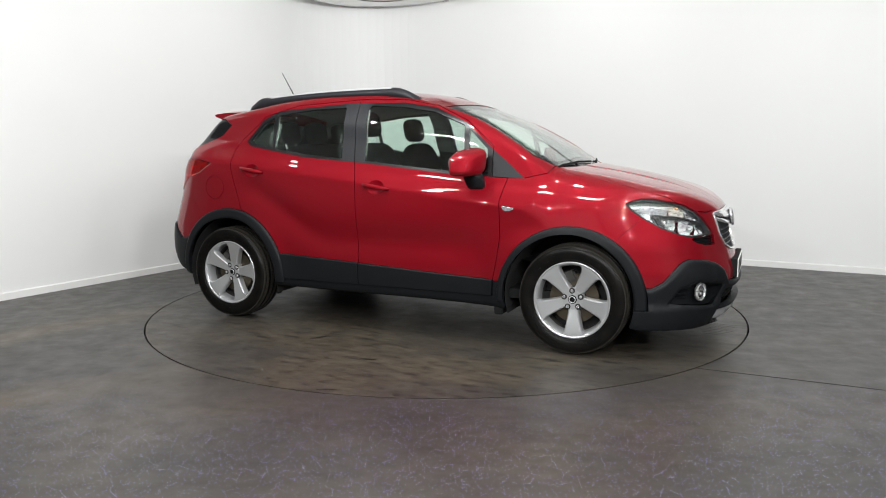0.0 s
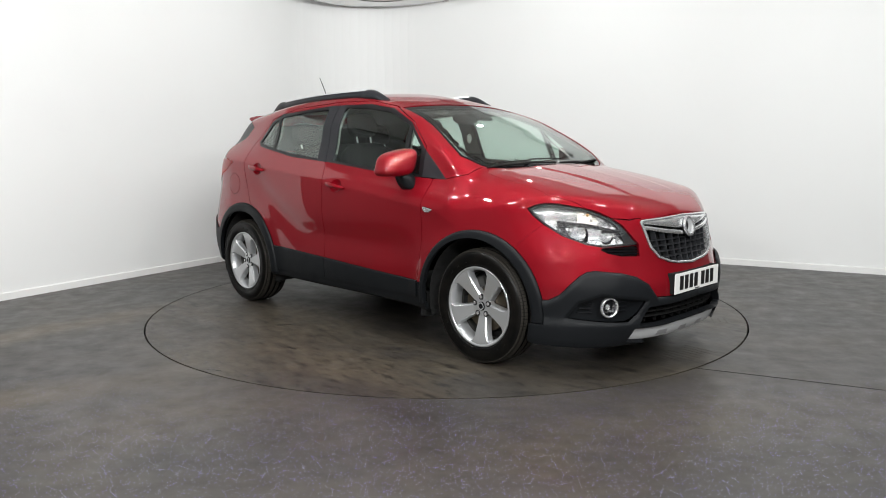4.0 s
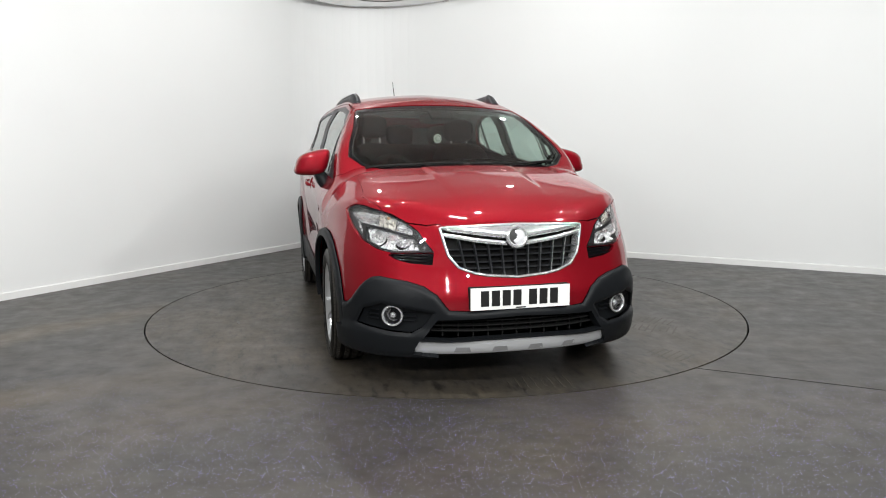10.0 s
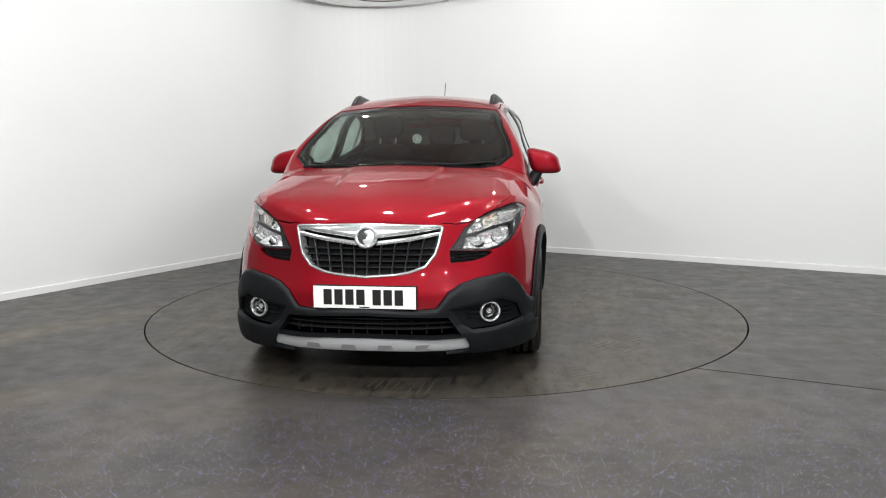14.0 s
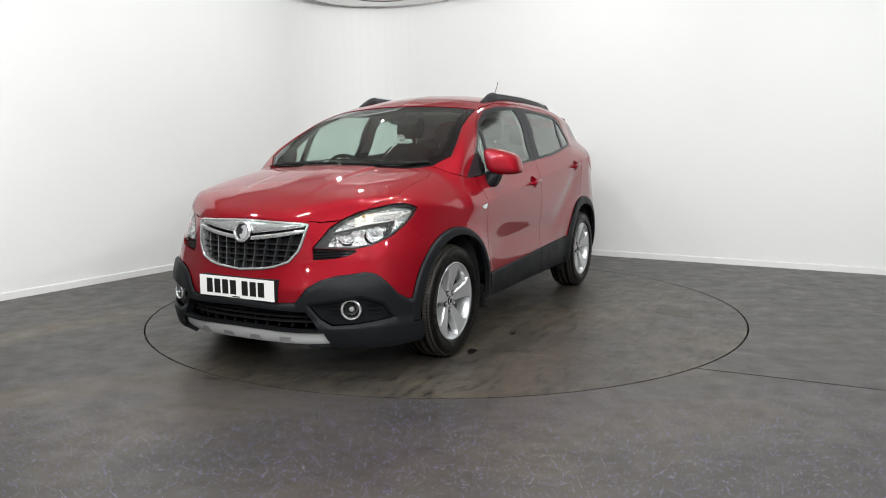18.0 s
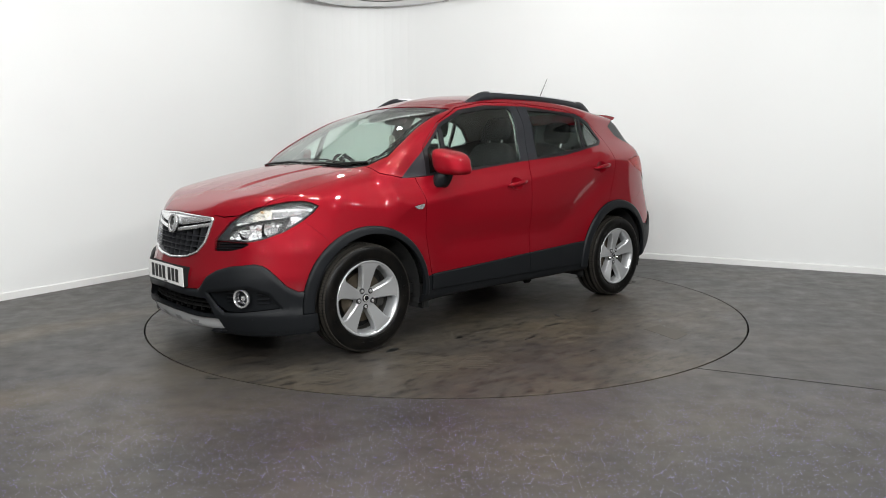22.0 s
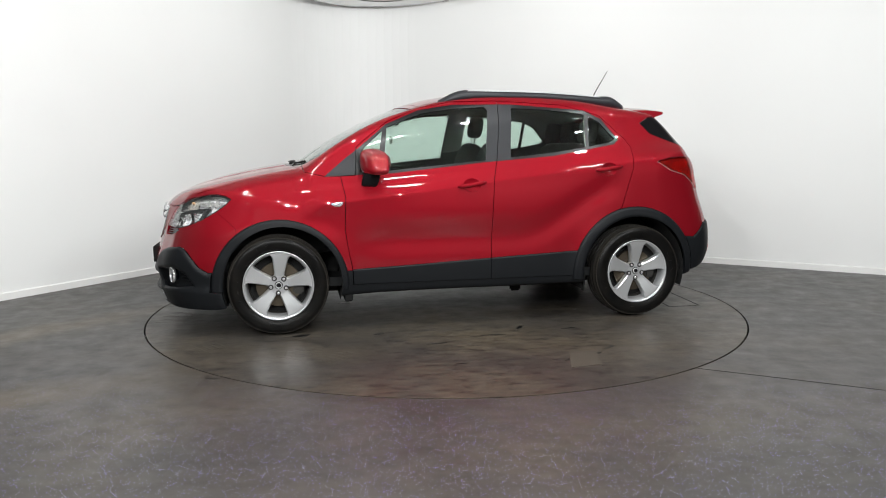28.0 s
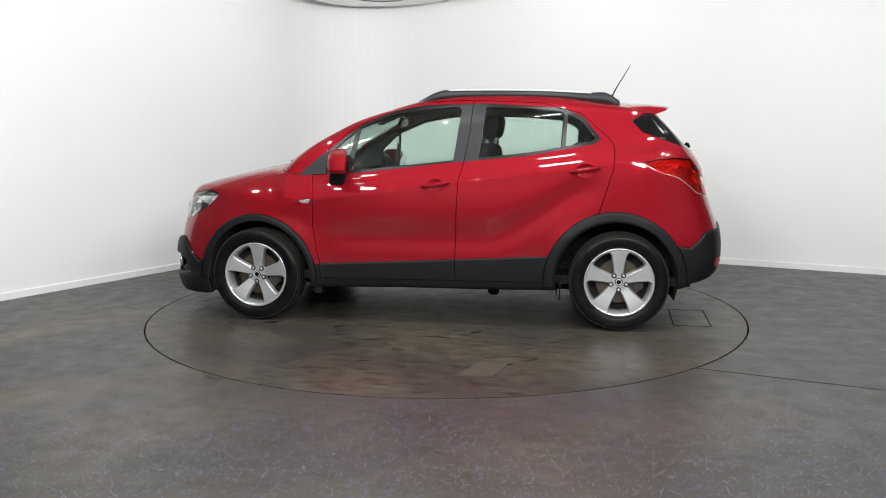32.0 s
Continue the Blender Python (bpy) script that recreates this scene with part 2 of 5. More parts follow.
def make_lamps():
    """Bare tubes and small round lamps on the ceiling, as their reflections in paint and glass show them."""
    for u, v, w, d, e in TUBES:
        root = tagged(new("ceiling_tube_lamp"), "slim white tube lamp on the ceiling", "ceiling lamp", "tube lamps on the ceiling")
        root.matrix_world = pose(u, v, ROOM_H - 0.06)
        bm = bmesh.new()
        box(bm, -w / 2 - 0.03, w / 2 + 0.03, -d / 2 - 0.02, d / 2 + 0.02, 0, 0.06)
        part("lamp_housing", bm, SKIRT, root)
        panel_lamp(u, v, w, d, e)
    for u, v, e in GLOBES:
        root = tagged(new("ceiling_spot_lamp"), "small round white ceiling lamp", "ceiling lamp", "round lamps on the ceiling")
        root.matrix_world = pose(u, v, ROOM_H - 0.09)
        bm = bmesh.new()
        sweep_ring(bm, [(0.001, 0.0), (0.05, 0.0), (0.06, 0.02), (0.06, 0.09), (0.001, 0.09)], 24, closed=False)
        part("lamp_base", bm, SKIRT, root)
        globe_lamp(u, v, e)


COVE = 1.1
TUBES = [(-1.9, -2.4, 0.45, 0.08, 24), (0.3, -2.4, 0.45, 0.08, 24), (2.5, -2.4, 0.45, 0.08, 24)]
GLOBES = [(-3.0, -1.4, 16), (-1.8, -1.4, 37), (-0.6, -1.4, 60), (0.6, -1.4, 57), (1.8, -1.4, 43), (3.0, -1.4, 36), (-1.0, 1.5, 27), (0.9, 1.5, 14),
          (-3.6, -4.9, 94), (-1.2, -4.9, 158), (1.2, -4.9, 160), (3.6, -4.9, 160),
          (-3.3, -7.8, 200), (-1.1, -7.8, 290), (1.1, -7.8, 290), (3.3, -7.8, 260)]
make_room()
make_canopy()
make_lamps()


def make_turntable():
    root = tagged(new("turntable"), "round turntable deck of dark scuffed vinyl, flush with the floor", "turntable")
    bm = bmesh.new()
    n = 160
    R0 = DISC_R - 0.011
    rings = []
    for r, z in ((0.001, 0), (1.0, 0), (R0, 0), (R0, -0.04)):
        rings.append([bm.verts.new((r * math.cos(2 * math.pi * k / n), r * math.sin(2 * math.pi * k / n), z)) for k in range(n)])
    for a, b in zip(rings, rings[1:]):
        for k in range(n):
            j = (k + 1) % n
            bm.faces.new((a[k], b[k], b[j], a[j]))
    part("deck", bm, DECK, root)

    def patch(name, outline, mat, label, z=0.0012):
        """A thin flat mark on the deck."""
        bm = bmesh.new()
        up = [bm.verts.new((x, y, z)) for x, y in outline]
        dn = [bm.verts.new((x, y, 0.0)) for x, y in outline]
        bm.faces.new(up)
        for k in range(len(up)):
            j = (k + 1) % len(up)
            bm.faces.new((up[k], dn[k], dn[j], up[j]))
        bmesh.ops.recalc_face_normals(bm, faces=bm.faces[:])
        part(name, bm, mat, root, label)

    def blob(cx, cy, rx, ry, turn, seed):
        rnd = random.Random(seed)
        out = []
        for k in range(18):
            a = 2 * math.pi * k / 18
            e = 0.75 + 0.45 * rnd.random()
            x, y = rx * e * math.cos(a), ry * e * math.sin(a)
            out.append((cx + x * math.cos(turn) - y * math.sin(turn), cy + x * math.sin(turn) + y * math.cos(turn)))
        return out

    # access hatch: a lid in a narrow dark joint
    c = [(-1.715, -0.03), (-1.965, -0.03), (-1.925, 0.49), (-1.675, 0.49)]
    for a, b in zip(c, c[1:] + c[:1]):
        d = Vector((b[0] - a[0], b[1] - a[1], 0)).normalized()
        n = Vector((-d.y, d.x, 0)) * 0.005
        patch("hatch_joint", [(a[0] - n.x, a[1] - n.y), (b[0] - n.x, b[1] - n.y), (b[0] + n.x, b[1] + n.y), (a[0] + n.x, a[1] + n.y)], PIT, "dark joint round the deck hatch")
    patch("tape_patch", [(-0.335, 1.825), (-0.435, 1.53), (-0.61, 1.53), (-0.53, 1.80)], SCUFF, "pale rectangular tape mark")
    for k, (x, y, rx, ry, tn) in enumerate(((1.14, 0.765, 0.055, 0.03, 0.3), (-0.335, 0.86, 0.05, 0.018, 1.0), (-0.50, 1.62, 0.14, 0.02, 0.4), (0.635, 0.83, 0.035, 0.015, 0.0),
                                            (0.218, -1.585, 0.05, 0.012, 0.2), (0.295, -2.146, 0.05, 0.006, 0.4), (-0.343, -1.283, 0.05, 0.012, 0.9), (-0.67, 0.95, 0.06, 0.012, 0.2),
                                            (-0.72, 1.475, 0.05, 0.010, 0.5), (0.25, 1.61, 0.05, 0.010, 0.1), (0.3, 1.15, 0.07, 0.010, 0.1), (-0.1, 1.02, 0.08, 0.012, -0.1))):
        patch("oil_stain", blob(x, y, rx, ry, tn, k), OIL, "dark oily stain on the deck", 0.0008)
    patch("paint_chip", blob(0.775, -0.235, 0.055, 0.022, 0.4, 40), CHIP, "small white paint mark on the deck")
    # tyre prints: rows of pale bars
    for cx, cy, tn, n in ((1.15, 1.20, 0.9, 7), (0.95, 1.32, 0.75, 6), (2.03, 0.02, 1.45, 8), (1.75, 0.95, 0.6, 6)):
        for k in range(n):
            a = (k - n / 2) * 0.045
            x, y = cx + a * math.cos(tn), cy + a * math.sin(tn)
            half = 0.06 + 0.018 * (k * 5 % 4)
            dx, dy = -math.sin(tn) * half, math.cos(tn) * half
            ex, ey = math.cos(tn) * 0.006, math.sin(tn) * 0.006
            patch("tyre_print", [(x - dx - ex, y - dy - ey), (x + dx - ex + ey, y + dy - ey), (x + dx + ex, y + dy + ey), (x - dx + ex, y - dy + ey)], SCUFF, "pale tyre print bar on the deck", 0.0006)
    return root


turntable = make_turntable()

# ---------------------------------------------------------------- car body form
def table(pts, a, b, soft=0.0, n=3000):
    """A smooth curve through points, as a function on arrays."""
    xs, ys = np.array(pts, float).T
    if xs[0] > xs[-1]:
        xs, ys = xs[::-1], ys[::-1]
    h, d = np.diff(xs), np.diff(ys) / np.diff(xs)
    m = np.concatenate([[d[0]], (d[:-1] * h[1:] + d[1:] * h[:-1]) / (h[1:] + h[:-1]), [d[-1]]])
    m[1:-1][d[:-1] * d[1:] <= 0] = 0
    g = np.linspace(a, b, n)
    i = np.clip(np.searchsorted(xs, g) - 1, 0, len(h) - 1)
    u = (g - xs[i]) / h[i]
    v = np.where(u < 0, ys[i] + m[i] * (g - xs[i]),
                 np.where(u > 1, ys[i + 1] + m[i + 1] * (g - xs[i + 1]),
                          ys[i] * (1 + 2 * u) * (1 - u) ** 2 + m[i] * h[i] * u * (1 - u) ** 2
                          + ys[i + 1] * u * u * (3 - 2 * u) + m[i + 1] * h[i] * u * u * (u - 1)))
    if soft:
        w = max(2, int(soft / (b - a) * n))
        k = np.hanning(w + 2)[1:-1]
        v = np.convolve(np.pad(v, w, "reflect", reflect_type="odd"), k / k.sum(), "same")[w:-w]
    return lambda q: np.interp(q, g, v)


def ramp(a, b, q):
    s = np.clip((q - a) / (b - a), 0, 1)
    return s * s * (3 - 2 * s)


TOP = table([(2.3, 0.62), (2.1, 0.80), (2.045, 0.865), (1.98, 0.912), (1.88, 0.965), (1.75, 1.008), (1.61, 1.043), (1.42, 1.083), (1.22, 1.117), (1.13, 1.134),
             (1.0, 1.225), (0.8, 1.345), (0.6, 1.445), (0.4, 1.527), (0.2, 1.590), (0.0, 1.626), (-0.3, 1.648), (-0.6, 1.646),
             (-0.9, 1.628), (-1.2, 1.583), (-1.4, 1.553), (-1.6, 1.515), (-2.3, 1.3)], -2.4, 2.4, 0.10)
HOODCROWN = table([(0, 0), (0.2, 0.005), (0.4, 0.013), (0.55, 0.024), (0.65, 0.040), (0.72, 0.066), (0.78, 0.110), (0.84, 0.19), (1.0, 0.6)], 0, 1.2, 0.09)
ROOFCROWN = table([(0, 0), (0.2, 0.010), (0.4, 0.030), (0.5, 0.044), (0.6, 0.062), (0.8, 0.12), (1.0, 0.22)], 0, 1.2, 0.05)
WIDTH = table([(0.0, 0.76), (0.15, 0.82), (0.25, 0.858), (0.35, 0.874), (0.45, 0.880), (0.6, 0.884), (0.75, 0.886), (0.86, 0.884), (0.93, 0.878), (1.0, 0.864),
               (1.05, 0.848), (1.09, 0.828), (1.14, 0.808), (1.27, 0.757), (1.4, 0.716), (1.52, 0.642), (1.8, 0.45)], 0, 1.9, 0.05)
FRONT = table([(0.0, 2.01), (0.15, 2.075), (0.22, 2.11), (0.28, 2.128), (0.36, 2.138), (0.44, 2.148), (0.5, 2.145), (0.56, 2.126), (0.63, 2.105), (0.7, 2.093),
               (0.8, 2.080), (0.86, 2.068), (0.95, 2.04), (1.7, 1.9)], 0, 1.9, 0.05)
NOSE = table([(0, 0), (0.15, 0.006), (0.3, 0.029), (0.4, 0.063), (0.5, 0.106), (0.6, 0.152), (0.68, 0.212), (0.75, 0.292), (0.80, 0.385), (0.84, 0.50), (0.88, 0.72), (1.0, 1.7)], 0, 1.2, 0.05)
REAR = table([(0.0, -1.86), (0.2, -1.93), (0.32, -1.985), (0.42, -2.035), (0.5, -2.050), (0.65, -2.038), (0.75, -2.005), (0.92, -1.945), (1.0, -1.925), (1.1, -1.90), (1.2, -1.835),
              (1.3, -1.74), (1.4, -1.645), (1.5, -1.55), (1.8, -1.27)], 0, 1.9, 0.06)
TAIL = table([(0, 0), (0.2, 0.010), (0.4, 0.045), (0.55, 0.076), (0.65, 0.100), (0.72, 0.132), (0.78, 0.178), (0.83, 0.255), (0.87, 0.40), (1.0, 1.5)], 0, 1.2, 0.05)
PLAN = table([(-2.2, -0.045), (-1.9, -0.015), (-1.6, -0.003), (-1.3, 0.0), (-1.0, 0), (1.0, 0), (1.3, -0.003), (1.6, -0.014), (1.9, -0.045), (2.2, -0.09)], -2.4, 2.4, 0.2)

GPLAN = table([(-2.2, -0.2), (-1.7, -0.115), (-1.5, -0.08), (-1.3, -0.048), (-1.1, -0.014), (-0.9, 0), (2.2, 0)], -2.4, 2.4, 0.2)
BOTTOM = table([(-2.2, 0.42), (-1.9, 0.36), (-1.75, 0.325), (-1.6, 0.30), (-0.9, 0.268), (0.7, 0.25), (1.5, 0.21), (1.7, 0.19), (1.9, 0.19), (2.2, 0.21)], -2.4, 2.4, 0.1)


def smax(a, b, k):
    h = np.clip(0.5 + 0.5 * (a - b) / k, 0, 1)
    return b + (a - b) * h + k * h * (1 - h)


def form(p):
    """Signed field of the car's outer skin: negative inside."""
    x, y, z = p[..., 0], np.abs(p[..., 1]), p[..., 2]
    lift = -0.115 * (x + 0.2)
    up = ramp(0.8, 1.08, z)
    ze = z - lift * up
    w = WIDTH(ze) + PLAN(x) + GPLAN(x) * ramp(1.12, 1.32, z)
    w = w + 0.004 * ramp(0.70, 1.25, x) * np.exp(-((z - 0.87) / 0.13) ** 2)
    w = w + 0.022 * ramp(0.30, 0.80, x) * np.exp(-((z - 1.17) / 0.11) ** 2)
    # blade crease sweeping up over the rear door, dent of the lower doors
    sweep = 0.52 + 0.36 * ramp(-0.35, -1.2, x)
    w = w - 0.017 * np.exp(-((z - sweep - 0.10) / 0.10) ** 2) * ramp(-1.25, -0.95, x) * ramp(0.85, 0.5, x)
    # shoulder line from the front wing over both door handles
    w = w + 0.013 * np.exp(-np.sqrt((z - 0.980 + 0.119 * x) ** 2 + 0.014 ** 2) / 0.028) * ramp(-1.55, -1.25, x) * ramp(1.25, 0.95, x)
    # wheel arch swell
    for hx in (HUB_X, -HUB_X):
        r = np.hypot(x - hx, z - 0.34)
        w = w + 0.020 * np.exp(-((r - 0.43) / 0.09) ** 2) * ramp(0.80, 0.62, z)
    side = y - w
    hoodish = ramp(0.85, 1.10, x)
    top = z - (TOP(x) - HOODCROWN(y) * hoodish - ROOFCROWN(y) * (1 - hoodish) * (1 - 0.42 * ramp(0.22, 0.60, x)))
    # bonnet ridges
    edge = 0.25 + 0.03 * ramp(1.6, 1.1, x)
    top = top - 0.006 * ramp(edge + 0.026, edge - 0.010, y) * ramp(0.80, 1.02, x) * ramp(1.95, 1.62, x)
    front = x - (FRONT(z) - NOSE(y) * (1 + 0.32 * ramp(0.62, 0.9, z)))
    rear = (REAR(z) + TAIL(y) * (1 - 0.10 * ramp(1.1, 1.4, z))) - x
    f = smax(side, top * 0.9, 0.045)
    f = smax(f, front * 0.9, 0.06)
    f = smax(f, rear * 0.9, 0.05)
    return smax(f, BOTTOM(x) - z, 0.03)


def slope(p, h=0.002):
    g = np.empty_like(p)
    for i in range(3):
        d = np.zeros(3)
        d[i] = h
        g[..., i] = (form(p + d) - form(p - d)) / (2 * h)
    return g


def skin(cell=0.019):
    """Triangles of the half skin y >= 0, with exact normals (surface nets, then a few Newton steps)."""
    ax = [np.arange(-2.13, 2.22, cell), np.arange(-2.5 * cell, 1.0, cell), np.arange(0.12, 1.70, cell)]
    g = np.stack(np.meshgrid(*ax, indexing="ij"), -1)
    f = form(g)
    s = f < 0
    n = [len(a) for a in ax]
    lo = np.zeros([k - 1 for k in n], int)
    for c in itertools.product((0, 1), repeat=3):
        lo += s[tuple(slice(k, m - 1 + k) for k, m in zip(c, n))]
    cells = np.argwhere((lo > 0) & (lo < 8))
    index = -np.ones(lo.shape, int)
    index[tuple(cells.T)] = np.arange(len(cells))
    v = np.stack([ax[i][cells[:, i]] + cell / 2 for i in range(3)], 1)
    for _ in range(7):
        d = slope(v)
        v = v - np.clip(form(v) / np.maximum((d ** 2).sum(1), 0.2), -cell, cell)[:, None] * d
    quads = []
    for a in range(3):
        b, c = (a + 1) % 3, (a + 2) % 3
        sl0 = [slice(None)] * 3
        sl1 = [slice(None)] * 3
        sl0[a], sl1[a] = slice(0, -1), slice(1, None)
        for flip in (False, True):
            e = np.argwhere((s[tuple(sl0)] != s[tuple(sl1)]) & (s[tuple(sl0)] != flip))
            e = e[(e[:, b] > 0) & (e[:, c] > 0) & (e[:, b] < n[b] - 1) & (e[:, c] < n[c] - 1)]
            corner = []
            for db, dc in ((1, 1), (0, 1), (0, 0), (1, 0)):
                k = e.copy()
                k[:, b] -= db
                k[:, c] -= dc
                corner.append(index[tuple(k.T)])
            q = np.stack(corner, 1)
            quads.append(q[:, ::-1] if flip else q)
    q = np.concatenate(quads)
    q = q[(q >= 0).all(1)]
    t = np.concatenate([q[:, [0, 1, 2]], q[:, [0, 2, 3]]])
    d = slope(v, 0.003)
    return cut((v, d / np.linalg.norm(d, axis=1)[:, None], t), v[:, 1])[0]


def cut(mesh, f):
    """Splits a mesh (points, normals, triangles) along f = 0: the part with f > 0 and the rest."""
    v, nr, t = mesh
    f = np.where(np.abs(f) < 1e-6, 1e-6, f)
    pos = f[t] > 0
    k = pos.sum(1)
    whole = {1: [t[k == 3]], 0: [t[k == 0]]}
    mixed = t[(k == 1) | (k == 2)]
    mp = pos[(k == 1) | (k == 2)]
    lone = np.where(mp.sum(1) == 1, 1, 0)[:, None] == mp
    j = lone.argmax(1)
    r = np.arange(len(mixed))
    a, b, c = mixed[r, j], mixed[r, (j + 1) % 3], mixed[r, (j + 2) % 3]
    e = np.concatenate([np.stack([a, b], 1), np.stack([a, c], 1)])
    es = np.sort(e, 1)
    u, inv = np.unique(es, axis=0, return_inverse=True)
    inv = inv.reshape(-1)
    w = (f[u[:, 0]] / (f[u[:, 0]] - f[u[:, 1]]))[:, None]
    nv = v[u[:, 0]] * (1 - w) + v[u[:, 1]] * w
    nn = nr[u[:, 0]] * (1 - w) + nr[u[:, 1]] * w
    nn /= np.maximum(np.linalg.norm(nn, axis=1), 1e-9)[:, None]
    ab, ac = len(v) + inv[:len(a)], len(v) + inv[len(a):]
    tip = np.stack([a, ab, ac], 1)
    base = np.concatenate([np.stack([ab, b, c], 1), np.stack([ab, c, ac], 1)])
    lp = mp[r, j]
    lp2 = np.concatenate([lp, lp])
    allv, alln = np.concatenate([v, nv]), np.concatenate([nr, nn])
    out = []
    for side in (1, 0):
        tri = np.concatenate(whole[side] + [tip[lp == bool(side)], base[lp2 != bool(side)]])
        use = np.unique(tri)
        back = np.zeros(len(allv), int)
        back[use] = np.arange(len(use))
        out.append((allv[use], alln[use], back[tri]))
    return out


def inside(pts, q):
    """Signed distance of the points q (n, 2) to a polygon: positive inside."""
    p = np.array(pts, float)
    e = np.roll(p, -1, 0) - p
    best = np.full(len(q), 1e9)
    odd = np.zeros(len(q), bool)
    for (x0, y0), (dx, dy) in zip(p, e):
        if dx * dx + dy * dy < 1e-12:
            continue
        rx, ry = q[:, 0] - x0, q[:, 1] - y0
        u = np.clip((rx * dx + ry * dy) / (dx * dx + dy * dy), 0, 1)
        best = np.minimum(best, np.hypot(rx - u * dx, ry - u * dy))
        odd ^= ((y0 > q[:, 1]) != (y0 + dy > q[:, 1])) & (rx < dx * ry / (dy if dy else 1e-12))
    return np.where(odd, best, -best)


def refine(mesh, near, least):
    """Quarters the triangles with any corner marked near and a side longer than least."""
    v, nr, t = mesh
    m = near[t].any(1)
    w = v[t[m]]
    m[m] = np.maximum(np.linalg.norm(w[:, 1] - w[:, 0], axis=1), np.maximum(np.linalg.norm(w[:, 2] - w[:, 1], axis=1), np.linalg.norm(w[:, 0] - w[:, 2], axis=1))) > least
    s = t[m]
    e = np.sort(np.concatenate([s[:, [0, 1]], s[:, [1, 2]], s[:, [2, 0]]]), 1)
    u, inv = np.unique(e, axis=0, return_inverse=True)
    inv = inv.reshape(-1) + len(v)
    ab, bc, ca = np.split(inv, 3)
    nn = nr[u[:, 0]] + nr[u[:, 1]]
    nn /= np.maximum(np.linalg.norm(nn, axis=1), 1e-9)[:, None]
    tri = np.concatenate([t[~m], np.stack([s[:, 0], ab, ca], 1), np.stack([ab, s[:, 1], bc], 1), np.stack([ca, bc, s[:, 2]], 1), np.stack([ab, bc, ca], 1)])
    return np.concatenate([v, (v[u[:, 0]] + v[u[:, 1]]) / 2]), np.concatenate([nr, nn]), tri


def carve(mesh, field, gap=0.0):
    """Takes the region with field > 0 out of a mesh: (region, rest), each drawn back by the gap."""
    for size, least in ((0.024, 0.015), (0.011, 0.0085)):
        mesh = refine(mesh, np.abs(field(mesh[0])) < size, least)
    f = field(mesh[0])
    return cut(mesh, f - gap)[0], cut(mesh, -f - gap)[0]

# ---------------------------------------------------------------- car materials
def paint_material():
    m = material("red_metallic_paint", (0.21, 0.0015, 0.008), 0.50, 0.42, Coat_Weight=1.0, Coat_Roughness=0.012, Coat_IOR=1.5, Specular_IOR_Level=0.1)
    flake = noise_of(m, 900.0, 2)
    link(m, ramp_of(m, flake, (0.35, (0.19, 0.0012, 0.0070)), (0.65, (0.26, 0.0018, 0.0095))), bsdf(m).inputs["Base Color"])
    return m


def plastic_material():
    m = material("black_grained_plastic", (0.008, 0.009, 0.0105), 0.46, Specular_IOR_Level=0.17)
    bump_of(m, noise_of(m, 500.0, 2), 0.12, 0.001)
    rough = ramp_of(m, noise_of(m, 9.0, 4), (0.3, 0.40), (0.7, 0.52))
    link(m, rough, bsdf(m).inputs["Roughness"])
    return m


def glass_material(name, tint, gloss=1.45):
    m = material(name, tint, 0.0, 0.0, Transmission_Weight=1.0, IOR=gloss)
    return m


def tyre_material():
    m = material("tyre_rubber", (0.004, 0.004, 0.004), 0.34, Specular_IOR_Level=0.16)
    dust = noise_of(m, 14.0, 5, 0.6)
    link(m, ramp_of(m, dust, (0.4, (0.0028, 0.0028, 0.0028)), (0.9, (0.010, 0.0085, 0.007))), bsdf(m).inputs["Base Color"])
    bump_of(m, noise_of(m, 160.0, 2), 0.1, 0.001)
    return m


def faceted_material(name, color):
    m = material(name, color, 0.12, 0.80)
    v = node(m, "ShaderNodeTexVoronoi", Scale=46.0)
    link(m, coords(m), v.inputs["Vector"])
    bump_of(m, v.outputs["Distance"], 0.60, 0.006)
    return m


RED = paint_material()
PLASTIC = plastic_material()
SATIN = material("dark_satin_trim", (0.015, 0.016, 0.019), 0.42, Specular_IOR_Level=0.30)
FRAMEBLACK = material("black_window_trim", (0.007, 0.007, 0.008), 0.30, Specular_IOR_Level=0.35)
BLACK = material("gloss_black", (0.005, 0.005, 0.006), 0.10, Specular_IOR_Level=0.4)
MATT = material("matt_black", (0.008, 0.008, 0.008), 0.8, Specular_IOR_Level=0.2)
LINER = material("dark_wheel_liner", (0.012, 0.012, 0.012), 0.9)
TRIM = material("dark_interior_trim", (0.009, 0.0095, 0.010), 0.7, Specular_IOR_Level=0.25)
PILLAR = material("grey_headlining", (0.17, 0.17, 0.16), 0.8)
CHROME = material("bright_chrome", (0.93, 0.94, 0.95), 0.13, 0.84)
SILVER = material("satin_silver", (0.60, 0.61, 0.62), 0.30, 0.40)
ALLOY = material("alloy_wheel_silver", (0.55, 0.56, 0.57), 0.28, 0.65, Coat_Weight=0.4)
DARKALLOY = material("dark_inner_wheel", (0.05, 0.048, 0.045), 0.5, 0.4)
DISC = material("brake_disc_steel", (0.10, 0.082, 0.06), 0.4, 0.8)
MESHGREY = material("grey_grille_mesh", (0.026, 0.027, 0.030), 0.30, Specular_IOR_Level=0.5)
RUBBER = tyre_material()
GLASS = glass_material("green_tinted_glass", (0.83, 0.96, 0.895), 1.55)
DARKGLASS = glass_material("dark_rear_glass", (0.03, 0.035, 0.035), 1.30)
LENS = glass_material("clear_lamp_lens", (0.99, 0.99, 0.99), 1.40)
REDLENS = material("red_lamp_lens", (0.42, 0.006, 0.006), 0.06, Coat_Weight=1.0)
